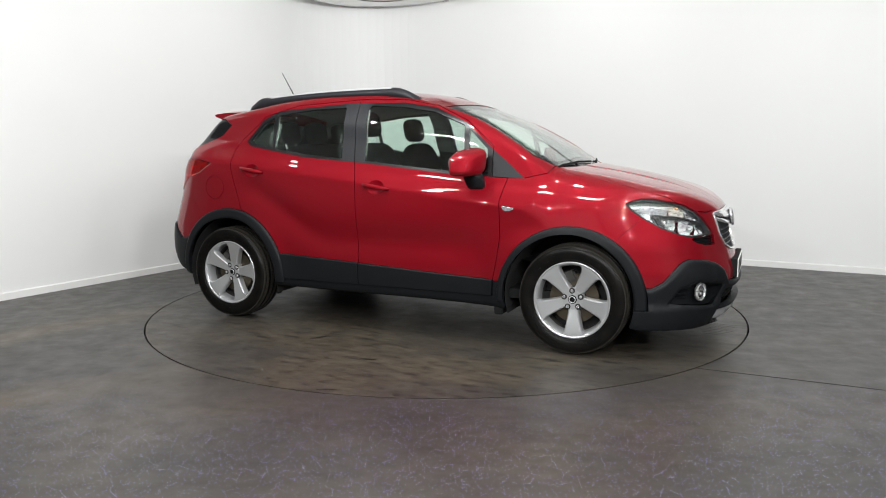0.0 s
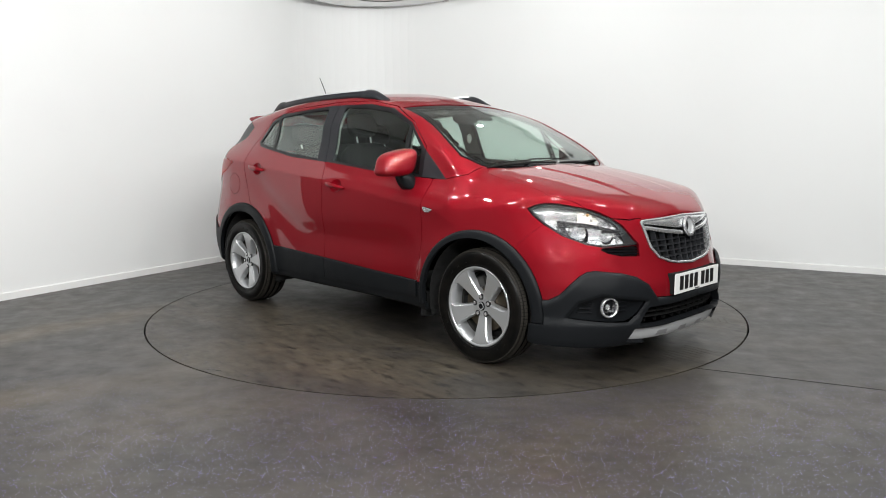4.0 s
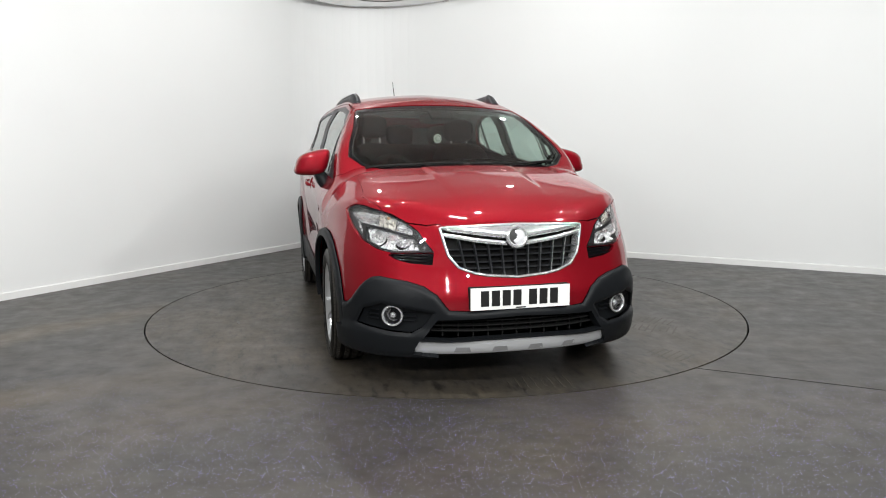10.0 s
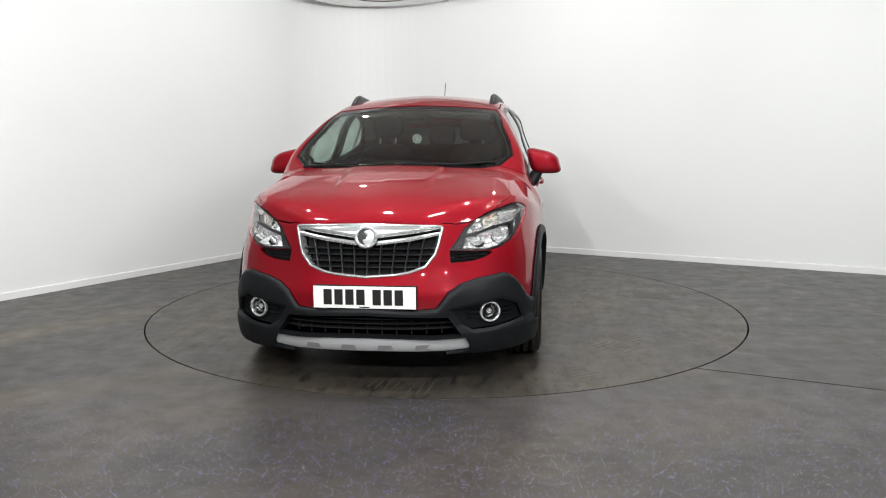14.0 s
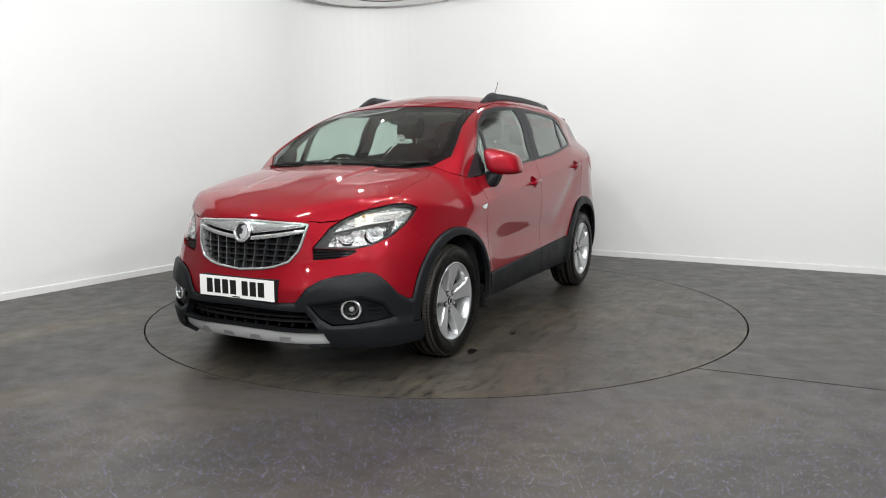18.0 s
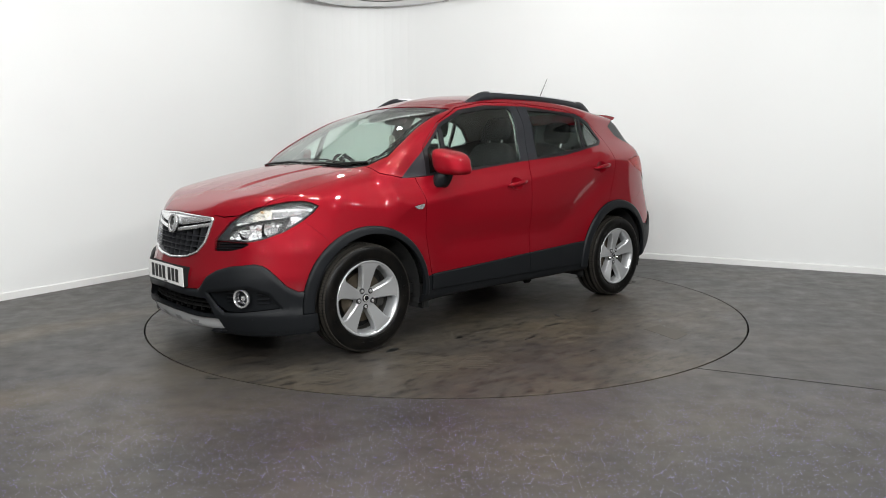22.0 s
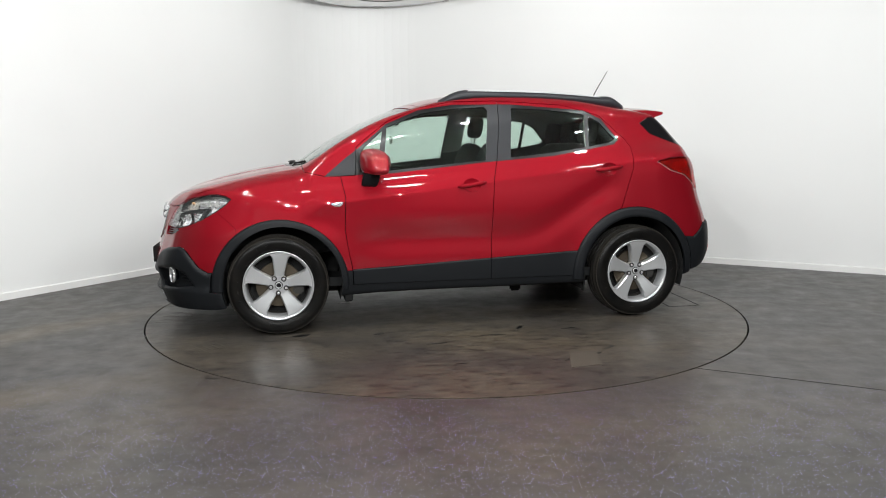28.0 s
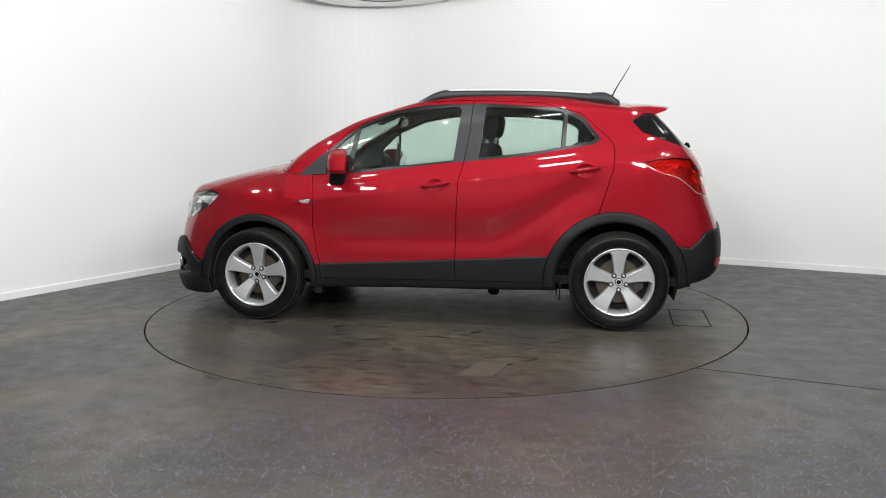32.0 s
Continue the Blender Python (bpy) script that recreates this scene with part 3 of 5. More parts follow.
REDGLASS = glass_material("red_lamp_glass", (0.55, 0.010, 0.007), 1.42)
LAMPWHITE = material("clear_lamp_strip", (0.62, 0.60, 0.60), 0.12)
AMBER = material("amber_bulb", (0.40, 0.22, 0.09), 0.3)
SMOKED = material("smoked_chrome", (0.26, 0.26, 0.27), 0.10, 1.0)
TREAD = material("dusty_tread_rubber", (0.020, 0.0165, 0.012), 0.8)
REFLECTOR = faceted_material("lamp_reflector", (0.86, 0.87, 0.88))
AMBERFACET = faceted_material("amber_lamp_reflector", (0.82, 0.78, 0.71))
SKIDPAD = material("mid_grey_pad", (0.36, 0.36, 0.37), 0.4, 0.4)
BEZEL = material("dark_lamp_bezel", (0.006, 0.0062, 0.007), 0.45, Specular_IOR_Level=0.2)
PLATEWHITE = material("white_plate", (0.86, 0.86, 0.84), 0.35)
INK = material("black_ink", (0.010, 0.010, 0.010), 0.4)
SEATCLOTH = material("dark_seat_cloth", (0.0045, 0.0045, 0.005), 0.9, Specular_IOR_Level=0.15)
PALE = material("pale_plastic", (0.80, 0.80, 0.76), 0.4)


# ---------------------------------------------------------------- skin to panels
car = tagged(new("car"), "red compact crossover car with black lower cladding and silver alloy wheels", "car")


def mirror(mesh):
    v, nr, t = mesh
    k = np.array([1, -1, 1])
    return v * k, nr * k, t[:, ::-1]


def join(*meshes):
    v, nr, t, n = [], [], [], 0
    for a, b, c in meshes:
        v.append(a), nr.append(b), t.append(c + n)
        n += len(a)
    return np.concatenate(v), np.concatenate(nr), np.concatenate(t)


def moved(mesh, d):
    """Shifts a patch along its normals by d (a number or an array)."""
    v, nr, t = mesh
    return v + nr * (d[:, None] if isinstance(d, np.ndarray) else d), nr, t


def rim(mesh, depth):
    """Gives a patch a turned-in edge, save on the middle plane."""
    v, nr, t = mesh
    e = np.concatenate([t[:, [0, 1]], t[:, [1, 2]], t[:, [2, 0]]])
    code = e[:, 0] * len(v) + e[:, 1]
    back = e[:, 1] * len(v) + e[:, 0]
    b = e[~np.isin(code, back)]
    b = b[~((np.abs(v[b[:, 0], 1]) < 1e-4) & (np.abs(v[b[:, 1], 1]) < 1e-4))]
    if not len(b):
        return mesh
    p, q = v[b[:, 0]], v[b[:, 1]]
    np_, nq = nr[b[:, 0]], nr[b[:, 1]]
    out = np.cross(q - p, np_)
    out /= np.maximum(np.linalg.norm(out, axis=1), 1e-9)[:, None]
    k, n = len(b), len(v)
    i = np.arange(k)
    nv = np.concatenate([v, p, q, p - np_ * depth, q - nq * depth])
    nn = np.concatenate([nr, out, out, out, out])
    quad = np.concatenate([np.stack([n + i, n + 2 * k + i, n + 3 * k + i], 1), np.stack([n + i, n + 3 * k + i, n + k + i], 1)])
    return nv, nn, np.concatenate([t, quad])


def renormal(mesh):
    """Normals anew from the triangles."""
    v, nr, t = mesh
    g = np.zeros((len(v), 3))
    fn = np.cross(v[t[:, 1]] - v[t[:, 0]], v[t[:, 2]] - v[t[:, 0]])
    for k in range(3):
        np.add.at(g, t[:, k], fn)
    return v, g / np.maximum(np.linalg.norm(g, axis=1), 1e-12)[:, None], t


def swell(mesh, field, high, run):
    """Raises a patch off the skin, with a rounded edge where field falls to nothing."""
    f = np.clip(field(mesh[0]) / run, 0, 1)
    return renormal(moved(mesh, high * np.sqrt(1 - (1 - f) ** 2)))


def swell_rim(mesh, field, high, run, depth):
    """A swelled patch whose turned-in edge follows the skin."""
    f = np.clip(field(mesh[0]) / run, 0, 1)
    m = moved(mesh, high * np.sqrt(1 - (1 - f) ** 2))
    v, nr, t = rim(m, depth)
    nr = nr.copy()
    nr[:len(m[0])] = renormal(m)[1]
    return v, nr, t


def slab(mesh, thick=0.004):
    """Both faces and the edge of a pane."""
    v, nr, t = mesh
    return join(rim(mesh, thick), (v - nr * thick, -nr, t[:, ::-1]))


def weld(mesh):
    """Joins vertices that lie on one another."""
    v, nr, t = mesh
    _, first, back = np.unique(np.round(v, 5), axis=0, return_index=True, return_inverse=True)
    t = back.reshape(-1)[t]
    t = t[(t[:, 0] != t[:, 1]) & (t[:, 1] != t[:, 2]) & (t[:, 2] != t[:, 0])]
    return v[first], nr[first], t


def add(name, mesh, mat, parent, label=""):
    v, nr, t = mesh
    data = bpy.data.meshes.new(name)
    data.vertices.add(len(v))
    data.vertices.foreach_set("co", np.ascontiguousarray(v, np.float32).ravel())
    data.loops.add(3 * len(t))
    data.loops.foreach_set("vertex_index", np.ascontiguousarray(t, np.int32).ravel())
    data.polygons.add(len(t))
    data.polygons.foreach_set("loop_start", np.arange(0, 3 * len(t), 3, dtype=np.int32))
    data.update(calc_edges=True)
    data.materials.append(mat)
    data.shade_smooth()
    keep = data.attributes.new("custom_normal", "FLOAT_VECTOR", "POINT")
    keep.data.foreach_set("vector", np.ascontiguousarray(nr, np.float32).ravel())
    ob = new(name, data)
    ob.parent = parent
    return tagged(ob, label)


def both(name, mesh, mat, parents, label="", depth=0.012, off=0.0):
    """A panel on either side of the car. parents: the car, or a pair of parts (one a side)."""
    m = moved(mesh, off) if not isinstance(off, float) or off else mesh
    m = rim(m, depth) if depth else m
    pair = parents if isinstance(parents, tuple) else (parents, parents)
    return add(name, m, mat, pair[0], label), add(name, mirror(m), mat, pair[1], label)


def middle(name, mesh, mat, parent, label="", depth=0.012, off=0.0):
    m = moved(mesh, off) if not isinstance(off, float) or off else mesh
    m = rim(m, depth) if depth else m
    return add(name, join(m, mirror(m)), mat, parent, label)


def xz(poly, x0=-9.0, x1=9.0, y0=0.3):
    return lambda p: np.minimum(np.minimum(inside(poly, p[:, [0, 2]]), (p[:, 1] - y0) * 0.5), np.minimum(p[:, 0] - x0, x1 - p[:, 0]))


def wrap(poly, x0=1.4):
    """A polygon in (diagonal, z), for what runs round the front corner."""
    return lambda p: np.minimum(inside(poly, np.stack([(p[:, 0] - p[:, 1]) * 0.7071, p[:, 2]], 1)), p[:, 0] - x0)


def front_on(poly, x0=1.7):
    full = list(poly) + [(-y, z) for y, z in reversed(poly)]
    return lambda p: np.minimum(inside(full, p[:, [1, 2]]), p[:, 0] - x0)


def plan_of(poly, z0):
    full = list(poly) + [(x, -y) for x, y in reversed(poly)]
    return lambda p: np.minimum(inside(full, p[:, :2]), p[:, 2] - z0)


def disc(cx, cz, r, y0=0.45, z1=9.0):
    return lambda p: np.minimum(np.minimum(r - np.hypot(p[:, 0] - cx, p[:, 2] - cz), p[:, 1] - y0), z1 - p[:, 2])


def surf(point, way, n=16):
    """Where the line from point along way (unit) meets the skin."""
    o, d = np.array(point, float), np.array(way, float)
    k = np.linspace(0, 1.2, 60)
    f = form(o + k[:, None] * d)
    i = int((f < 0).argmax())
    a, b = k[max(i - 1, 0)], k[i]
    for _ in range(n):
        m = (a + b) / 2
        if form((o + m * d)[None])[0] < 0:
            b = m
        else:
            a = m
    return o + a * d


def front_x(y, z):
    return float(surf((2.6, y, z), (-1, 0, 0))[0])


def side_y(x, z):
    return float(surf((x, 1.3, z), (0, -1, 0))[1])


def top_z(x, y):
    return float(surf((x, y, 2.0), (0, 0, -1))[2])


GAP = 0.0022
rest = skin()
shell = rest

# wheel openings and flares
for cx, r in ((1.245, 0.388), (-1.255, 0.400)):
    _, rest = carve(rest, disc(cx, 0.335, r, 0.45, 0.85))
flares = []
for cx, cz, r, z0 in ((1.262, 0.325, 0.446, 0.30), (-1.245, 0.335, 0.471, 0.30)):
    lower = disc(cx, cz, r, 0.45, 0.9)
    got, rest = carve(rest, lambda p: np.minimum(lower(p), p[:, 2] - z0), 0.001)
    flares.append(got)
for got, (cx, cz, r) in zip(flares, ((1.262, 0.325, 0.446), (-1.245, 0.335, 0.471))):
    edge = lambda p: np.minimum(r - np.hypot(p[:, 0] - cx, p[:, 2] - cz), np.hypot(p[:, 0] - cx, p[:, 2] - cz) - r + 0.075)
    both("arch_cladding", swell(got, edge, 0.018, 0.022), PLASTIC, car, "black plastic wheel arch cladding", 0.03)

# underside
under, rest = carve(rest, lambda p: BOTTOM(p[:, 0]) + 0.012 - p[:, 2])
middle("underbody", under, MATT, car, "black underbody", 0.0)

# side glazing
FW = [(0.522, 1.374), (0.287, 1.467), (0.044, 1.504), (-0.176, 1.516), (-0.198, 1.490), (-0.152, 1.146), (0.496, 1.082), (0.566, 1.078)]
FQ = [(0.703, 1.222), (0.556, 1.352), (0.604, 1.085), (0.722, 1.068)]
RW = [(-0.368, 1.508), (-0.629, 1.498), (-0.880, 1.468), (-0.900, 1.455), (-0.885, 1.232), (-0.639, 1.193), (-0.330, 1.162)]
RQ = [(-0.925, 1.452), (-1.009, 1.408), (-1.112, 1.292), (-1.084, 1.268), (-0.910, 1.235)]
WF = [(0.959, 1.043), (0.836, 1.148), (0.72, 1.236), (0.529, 1.393), (0.291, 1.493), (0.048, 1.532), (-0.354, 1.536), (-0.895, 1.494),
      (-1.027, 1.430), (-1.143, 1.285), (-1.102, 1.250), (-0.639, 1.170), (-0.142, 1.130), (0.493, 1.062)]
FD = [(0.853, 1.046), (0.825, 0.911), (0.834, 0.696), (0.811, 0.538), (0.79, 0.435), (0.785, 0.325), (-0.174, 0.325), (-0.172, 0.475), (-0.182, 0.784),
      (-0.194, 1.01), (-0.230, 1.144), (-0.262, 1.35), (-0.275, 1.53), (-0.28, 1.560), (0.052, 1.554), (0.295, 1.507), (0.529, 1.404), (0.683, 1.285), (0.742, 1.235), (0.752, 1.052)]
RD = [(-0.172, 0.325), (-0.172, 0.475), (-0.182, 0.784), (-0.194, 1.01), (-0.230, 1.144), (-0.262, 1.35), (-0.275, 1.53), (-0.28, 1.560), (-0.743, 1.531), (-1.008, 1.457),
      (-1.12, 1.356), (-1.194, 1.290), (-1.232, 1.231), (-1.223, 1.086), (-1.167, 0.903), (-1.136, 0.80), (-1.05, 0.76), (-0.87, 0.6), (-0.83, 0.5), (-0.82, 0.325)]
frame_patch, rest = carve(rest, xz(WF))
panes = {}
for key, poly in (("fw", FW), ("fq", FQ), ("rw", RW), ("rq", RQ)):
    panes[key], frame_patch = carve(frame_patch, xz(poly))
frame_front, frame_rest = carve(frame_patch, xz(FD), GAP)
frame_rear, sail = carve(frame_rest, xz(RD), GAP)

# windscreen, rear window
WS = [(1.215, 0.0), (1.205, 0.3), (1.17, 0.5), (1.09, 0.630), (0.985, 0.705), (0.86, 0.682), (0.68, 0.632), (0.40, 0.586), (0.335, 0.575), (0.36, 0.35), (0.385, 0.0)]
screen_all, rest = carve(rest, plan_of(WS, 1.03), 0.003)
BACK = [(-1.345, 1.405), (-1.42, 1.447), (-1.58, 1.470), (-1.95, 1.30), (-1.80, 1.20), (-1.724, 1.213), (-1.596, 1.262), (-1.416, 1.330)]
back_all, rest = carve(rest, lambda p: np.minimum(inside(BACK, p[:, [0, 2]]), -1.2 - p[:, 0]), 0.003)

# bonnet, lamps, grille
HOOD = [(2.4, 0.0), (2.4, 0.372), (2.0, 0.372), (1.973, 0.435), (1.905, 0.548), (1.827, 0.630), (1.72, 0.690), (1.64, 0.716), (1.592, 0.700), (1.438, 0.692), (1.27, 0.687),
        (1.178, 0.665), (1.135, 0.625), (1.165, 0.52), (1.20, 0.30), (1.212, 0.0)]
LAMP = [(0.545, 0.903), (0.585, 0.922), (0.634, 0.933), (0.704, 0.931), (0.848, 0.905), (0.962, 0.865), (1.045, 0.813), (1.10, 0.75), (1.136, 0.711), (0.931, 0.706), (0.839, 0.722),
        (0.721, 0.765), (0.629, 0.82), (0.570, 0.868)]
VANE = [(1.136, 0.707), (0.931, 0.702), (0.915, 0.694), (0.955, 0.674), (1.03, 0.656), (1.137, 0.650)]
GRILLE = [(0, 0.852), (0.34, 0.842), (0.372, 0.838), (0.384, 0.828), (0.378, 0.80), (0.36, 0.726), (0.348, 0.690), (0.30, 0.632), (0.22, 0.603), (0.155, 0.592), (0, 0.580)]
lamp_patch, rest = carve(rest, wrap(LAMP), GAP)
vane_patch, rest = carve(rest, wrap(VANE), 0.001)
grille_patch, rest = carve(rest, front_on(GRILLE), 0.001)
hood_plan = plan_of(HOOD, 0.5)
hood_patch, rest = carve(rest, lambda p: np.minimum(hood_plan(p), (p[:, 2] - (0.857 - 0.16 * p[:, 1] ** 2)) * 0.8), 0.0009)
middle("bonnet", hood_patch, RED, car, "red painted bonnet", 0.02)

# front bumper
CLAD = [(0.55, 0.425), (0.645, 0.428), (0.70, 0.460), (0.761, 0.525), (0.80, 0.560), (0.835, 0.580), (0.878, 0.588), (1.025, 0.570), (1.113, 0.545), (1.181, 0.505), (1.237, 0.430), (1.336, 0.425),
        (1.518, 0.436), (1.75, 0.44), (1.75, 0.05), (0.55, 0.05)]
POCKET = [(0.74, 0.340), (0.798, 0.421), (0.912, 0.457), (1.166, 0.418), (1.11, 0.346), (1.054, 0.313), (0.941, 0.319)]
INTAKE = [(0, 0.402), (0.405, 0.386), (0.468, 0.288), (0.35, 0.286), (0, 0.292)]
SKID = [(0, 0.284), (0.34, 0.279), (0.484, 0.279), (0.515, 0.216), (0.347, 0.206), (0, 0.207)]
clad_patch, rest = carve(rest, wrap(CLAD, 1.55), 0.001)
skid_patch, clad_patch = carve(clad_patch, front_on(SKID))
intake_patch, clad_patch = carve(clad_patch, front_on(INTAKE))
pocket_patch, clad_patch = carve(clad_patch, wrap(POCKET))
BUMPER = [(1.66, 0.825), (1.54, 0.715), (1.5, 0.4), (1.5, 0.1), (2.4, 0.1), (2.4, 0.88), (1.9, 0.88)]
bumper_patch, rest = carve(rest, xz(BUMPER, 1.45, 9, -1), 0.0006)

# side panels
REPEAT = [(0.926, 0.864), (0.920, 0.872), (0.850, 0.882), (0.842, 0.877), (0.852, 0.858), (0.866, 0.849), (0.900, 0.851)]
repeat_patch, rest = carve(rest, xz(REPEAT), 0.001)
SILLTOP = table([(1.0, 0.42), (0.779, 0.427), (0.481, 0.439), (-0.153, 0.471), (-0.537, 0.490), (-0.837, 0.505), (-1.2, 0.52)], -1.4, 1.4, 0.1)
door_front, rest = carve(rest, xz(FD), GAP)
door_rear, rest = carve(rest, xz(RD), GAP)
sill_field = lambda p: SILLTOP(p[:, 0]) - p[:, 2]
clad_front, door_front = carve(door_front, sill_field, 0.0006)
clad_rear, door_rear = carve(door_rear, sill_field, 0.0006)
sill_patch, rest = carve(rest, xz([(0.92, 0.2), (0.92, 0.42), (-0.93, 0.42), (-0.93, 0.2)]), 0.001)
FENDER = [(0.853, 1.046), (0.825, 0.911), (0.834, 0.696), (0.811, 0.538), (0.79, 0.435), (0.79, 0.2), (2.4, 0.2), (2.4, 1.2), (1.13, 1.2), (1.09, 1.075), (0.96, 1.046)]
fender_patch, rest = carve(rest, xz(FENDER), GAP)

# rear panels
TAILLAMP = [(-1.405, 1.128), (-1.52, 1.153), (-1.65, 1.159), (-1.73, 1.15), (-1.81, 1.05), (-1.90, 0.915), (-1.80, 0.918), (-1.765, 0.932), (-1.70, 0.985), (-1.64, 1.03), (-1.52, 1.062)]
tail_patch, rest = carve(rest, xz(TAILLAMP, -9, 9, 0.58), GAP)
REARCLAD = [(-1.50, 0.60), (-1.637, 0.583), (-1.729, 0.573), (-1.79, 0.625), (-1.825, 0.672), (-1.928, 0.688), (-2.3, 0.70), (-2.3, 0.1), (-1.5, 0.1)]
rearclad_patch, rest = carve(rest, xz(REARCLAD, -9, -1.45, -1), 0.001)
REARBUMP = [(-1.48, 0.73), (-1.60, 0.86), (-1.79, 0.895), (-2.3, 0.80), (-2.3, 0.1), (-1.4, 0.1)]
rearbump_patch, rest = carve(rest, xz(REARBUMP, -9, -1.4, -1), 0.0003)
gate_patch, rest = carve(rest, lambda p: np.minimum(np.minimum(inside([(-0.62, 0.6), (0.62, 0.6), (0.62, 1.18), (0.66, 1.6), (-0.66, 1.6), (-0.62, 1.18)], p[:, [1, 2]]), -1.62 - p[:, 0]), 1.40 - p[:, 2]), GAP)
ROOF = [(0.32, 0.0), (0.28, 0.515), (-0.3, 0.535), (-1.0, 0.545), (-1.36, 0.535), (-1.37, 0.0)]
roof_patch, rest = carve(rest, plan_of(ROOF, 1.4), 0.002)

add("body_side", rim(rest, 0.015), RED, car, "red painted body shell side")
flap, rest_right = carve(rest, lambda p: 0.082 - np.hypot(p[:, 0] + 1.372, p[:, 2] - 0.955), 0.0014)
add("body_side", mirror(rim(rest_right, 0.015)), RED, car, "red painted body shell side")
add("fuel_flap", mirror(rim(flap, 0.01)), RED, car, "round red fuel flap")
middle("roof", roof_patch, RED, car, "red painted roof", 0.015)
both("front_wing", fender_patch, RED, car, "red painted front wing", 0.015)
bumper = middle("front_bumper", bumper_patch, RED, car, "red painted front bumper", 0.02)
clad_in = wrap(CLAD, 1.0)
pocket_in = wrap(POCKET)
clad_v = clad_patch[0]
clad_up = 0.022 * np.sqrt(1 - (1 - np.clip(clad_in(clad_v) / 0.030, 0, 1)) ** 2) + 0.014 * ramp(0.350, 0.290, clad_v[:, 2]) * ramp(0.15, 0.40, clad_v[:, 1])
clad_up = clad_up - 0.008 * np.clip(1 + pocket_in(clad_v) / 0.014, 0, 1)
middle("bumper_cladding", renormal(moved(clad_patch, clad_up)), PLASTIC, car, "black plastic lower bumper", 0.04)
both("sill", sill_patch, PLASTIC, car, "black plastic sill", 0.02)
middle("rear_bumper", rearbump_patch, RED, car, "red painted rear bumper", 0.02)
rear_mark, rearclad_patch = carve(rearclad_patch, lambda p: np.minimum(np.minimum(p[:, 1] - 0.60, 0.83 - p[:, 1]), np.minimum(np.minimum(p[:, 2] - 0.435, 0.495 - p[:, 2]), -1.90 - p[:, 0])))
both("rear_marker", rear_mark, REDLENS, car, "small red rear reflector", 0.012, 0.012)
middle("rear_cladding", swell(rearclad_patch, xz(REARCLAD, -9, 9, -9), 0.010, 0.02), PLASTIC, car, "black plastic rear bumper", 0.03)
middle("tailgate", gate_patch, RED, car, "red painted tailgate", 0.02)
clear_strip, tail_patch = carve(tail_patch, xz([(-1.792, 1.03), (-1.85, 1.03), (-1.95, 0.90), (-1.868, 0.90)], -9, 9, 0.45))
tail_lamps = both("tail_lamp", slab(moved(tail_patch, 0.004), 0.003), REDGLASS, car, "red tail lamp with a clear strip", 0.0)
for ob in tail_lamps:
    ob.visible_shadow = False
tail_v = tail_patch[0]
both("lamp_reflector", tail_patch, REFLECTOR, tail_lamps, "faceted reflector behind red glass", 0.0, -0.022 + 0.006 * np.sin(tail_v[:, 2] * 90))
both("reversing_lamp", clear_strip, LAMPWHITE, tail_lamps, "clear white strip", 0.02, 0.0045)
both("side_repeater", repeat_patch, REFLECTOR, car, "small clear side repeater lamp", 0.01, 0.004)
sail, sliver = carve(sail, lambda p: p[:, 0] - 0.6)
both("sail_panel", sail, SATIN, car, "dark satin triangle panel", 0.012)
both("quarter_trim", sliver, SATIN, car, "", 0.012)

# doors: handle cups are pressed in, glass sits a little back
def make_doors(patch, frame, glazing, clad, cup, name):
    cx, cz = cup
    field = lambda p: (1 - np.hypot((p[:, 0] - cx) / 0.062, (p[:, 2] - cz) / 0.046)) * 0.05
    dish, patch = carve(patch, field)
    r = np.hypot((dish[0][:, 0] - cx) / 0.062, (dish[0][:, 2] - cz) / 0.046)
    pair = both(name, patch, RED, car, "red painted " + name.replace("_", " "), 0.02)
    v, g, t = renormal(moved(dish, -0.022 * (1 - r ** 2).clip(0)))
    both("handle_cup", (v, g, t), RED, pair, "", 0.0)
    post = lambda p: np.minimum(p[:, 0] + 0.340 + (p[:, 2] - 1.16) * 0.11, -0.148 - (p[:, 2] - 1.146) * 0.134 - p[:, 0])
    pillar, surround = carve(frame, post)
    both("window_frame", surround, FRAMEBLACK, pair, "black window surround", 0.015, -0.001)
    both("pillar_cover", pillar, SATIN, pair, "grey satin pillar cover", 0.015, -0.001)
    for gl in glazing:
        for ob in both("window_pane", slab(moved(gl, -0.006)), GLASS, pair, "green tinted window glass", 0.0):
            ob.visible_shadow = False
    both("door_cladding", swell(clad, lambda p: SILLTOP(p[:, 0]) - p[:, 2], 0.010, 0.007), PLASTIC, pair, "black plastic door cladding", 0.02)
    # grip
    for s, owner in ((1, pair[0]), (-1, pair[1])):
        bm = bmesh.new()
        path, rad = [], []
        for k in range(13):
            u = k / 12 * 2 - 1
            x = cx - u * 0.100
            z = cz + 0.004 + u * 0.012
            lift = 0.030 * (1 - abs(u) ** 4) + 0.002
            path.append((x, s * (side_y(x, z) + lift), z))
            rad.append(0.0045 + 0.0085 * (1 - u ** 4))
        tube(bm, path, rad, 10)
        for v_ in bm.verts:
            v_.co.z = cz + (v_.co.z - cz) * 1.25
        part("door_handle", bm, RED, owner, "red painted pull handle", True)
    return pair


front_doors = make_doors(door_front, frame_front, (panes["fw"], panes["fq"]), clad_front, (-0.036, 0.976), "front_door")
rear_doors = make_doors(door_rear, frame_rear, (panes["rw"], panes["rq"]), clad_rear, (-1.040, 1.076), "rear_door")

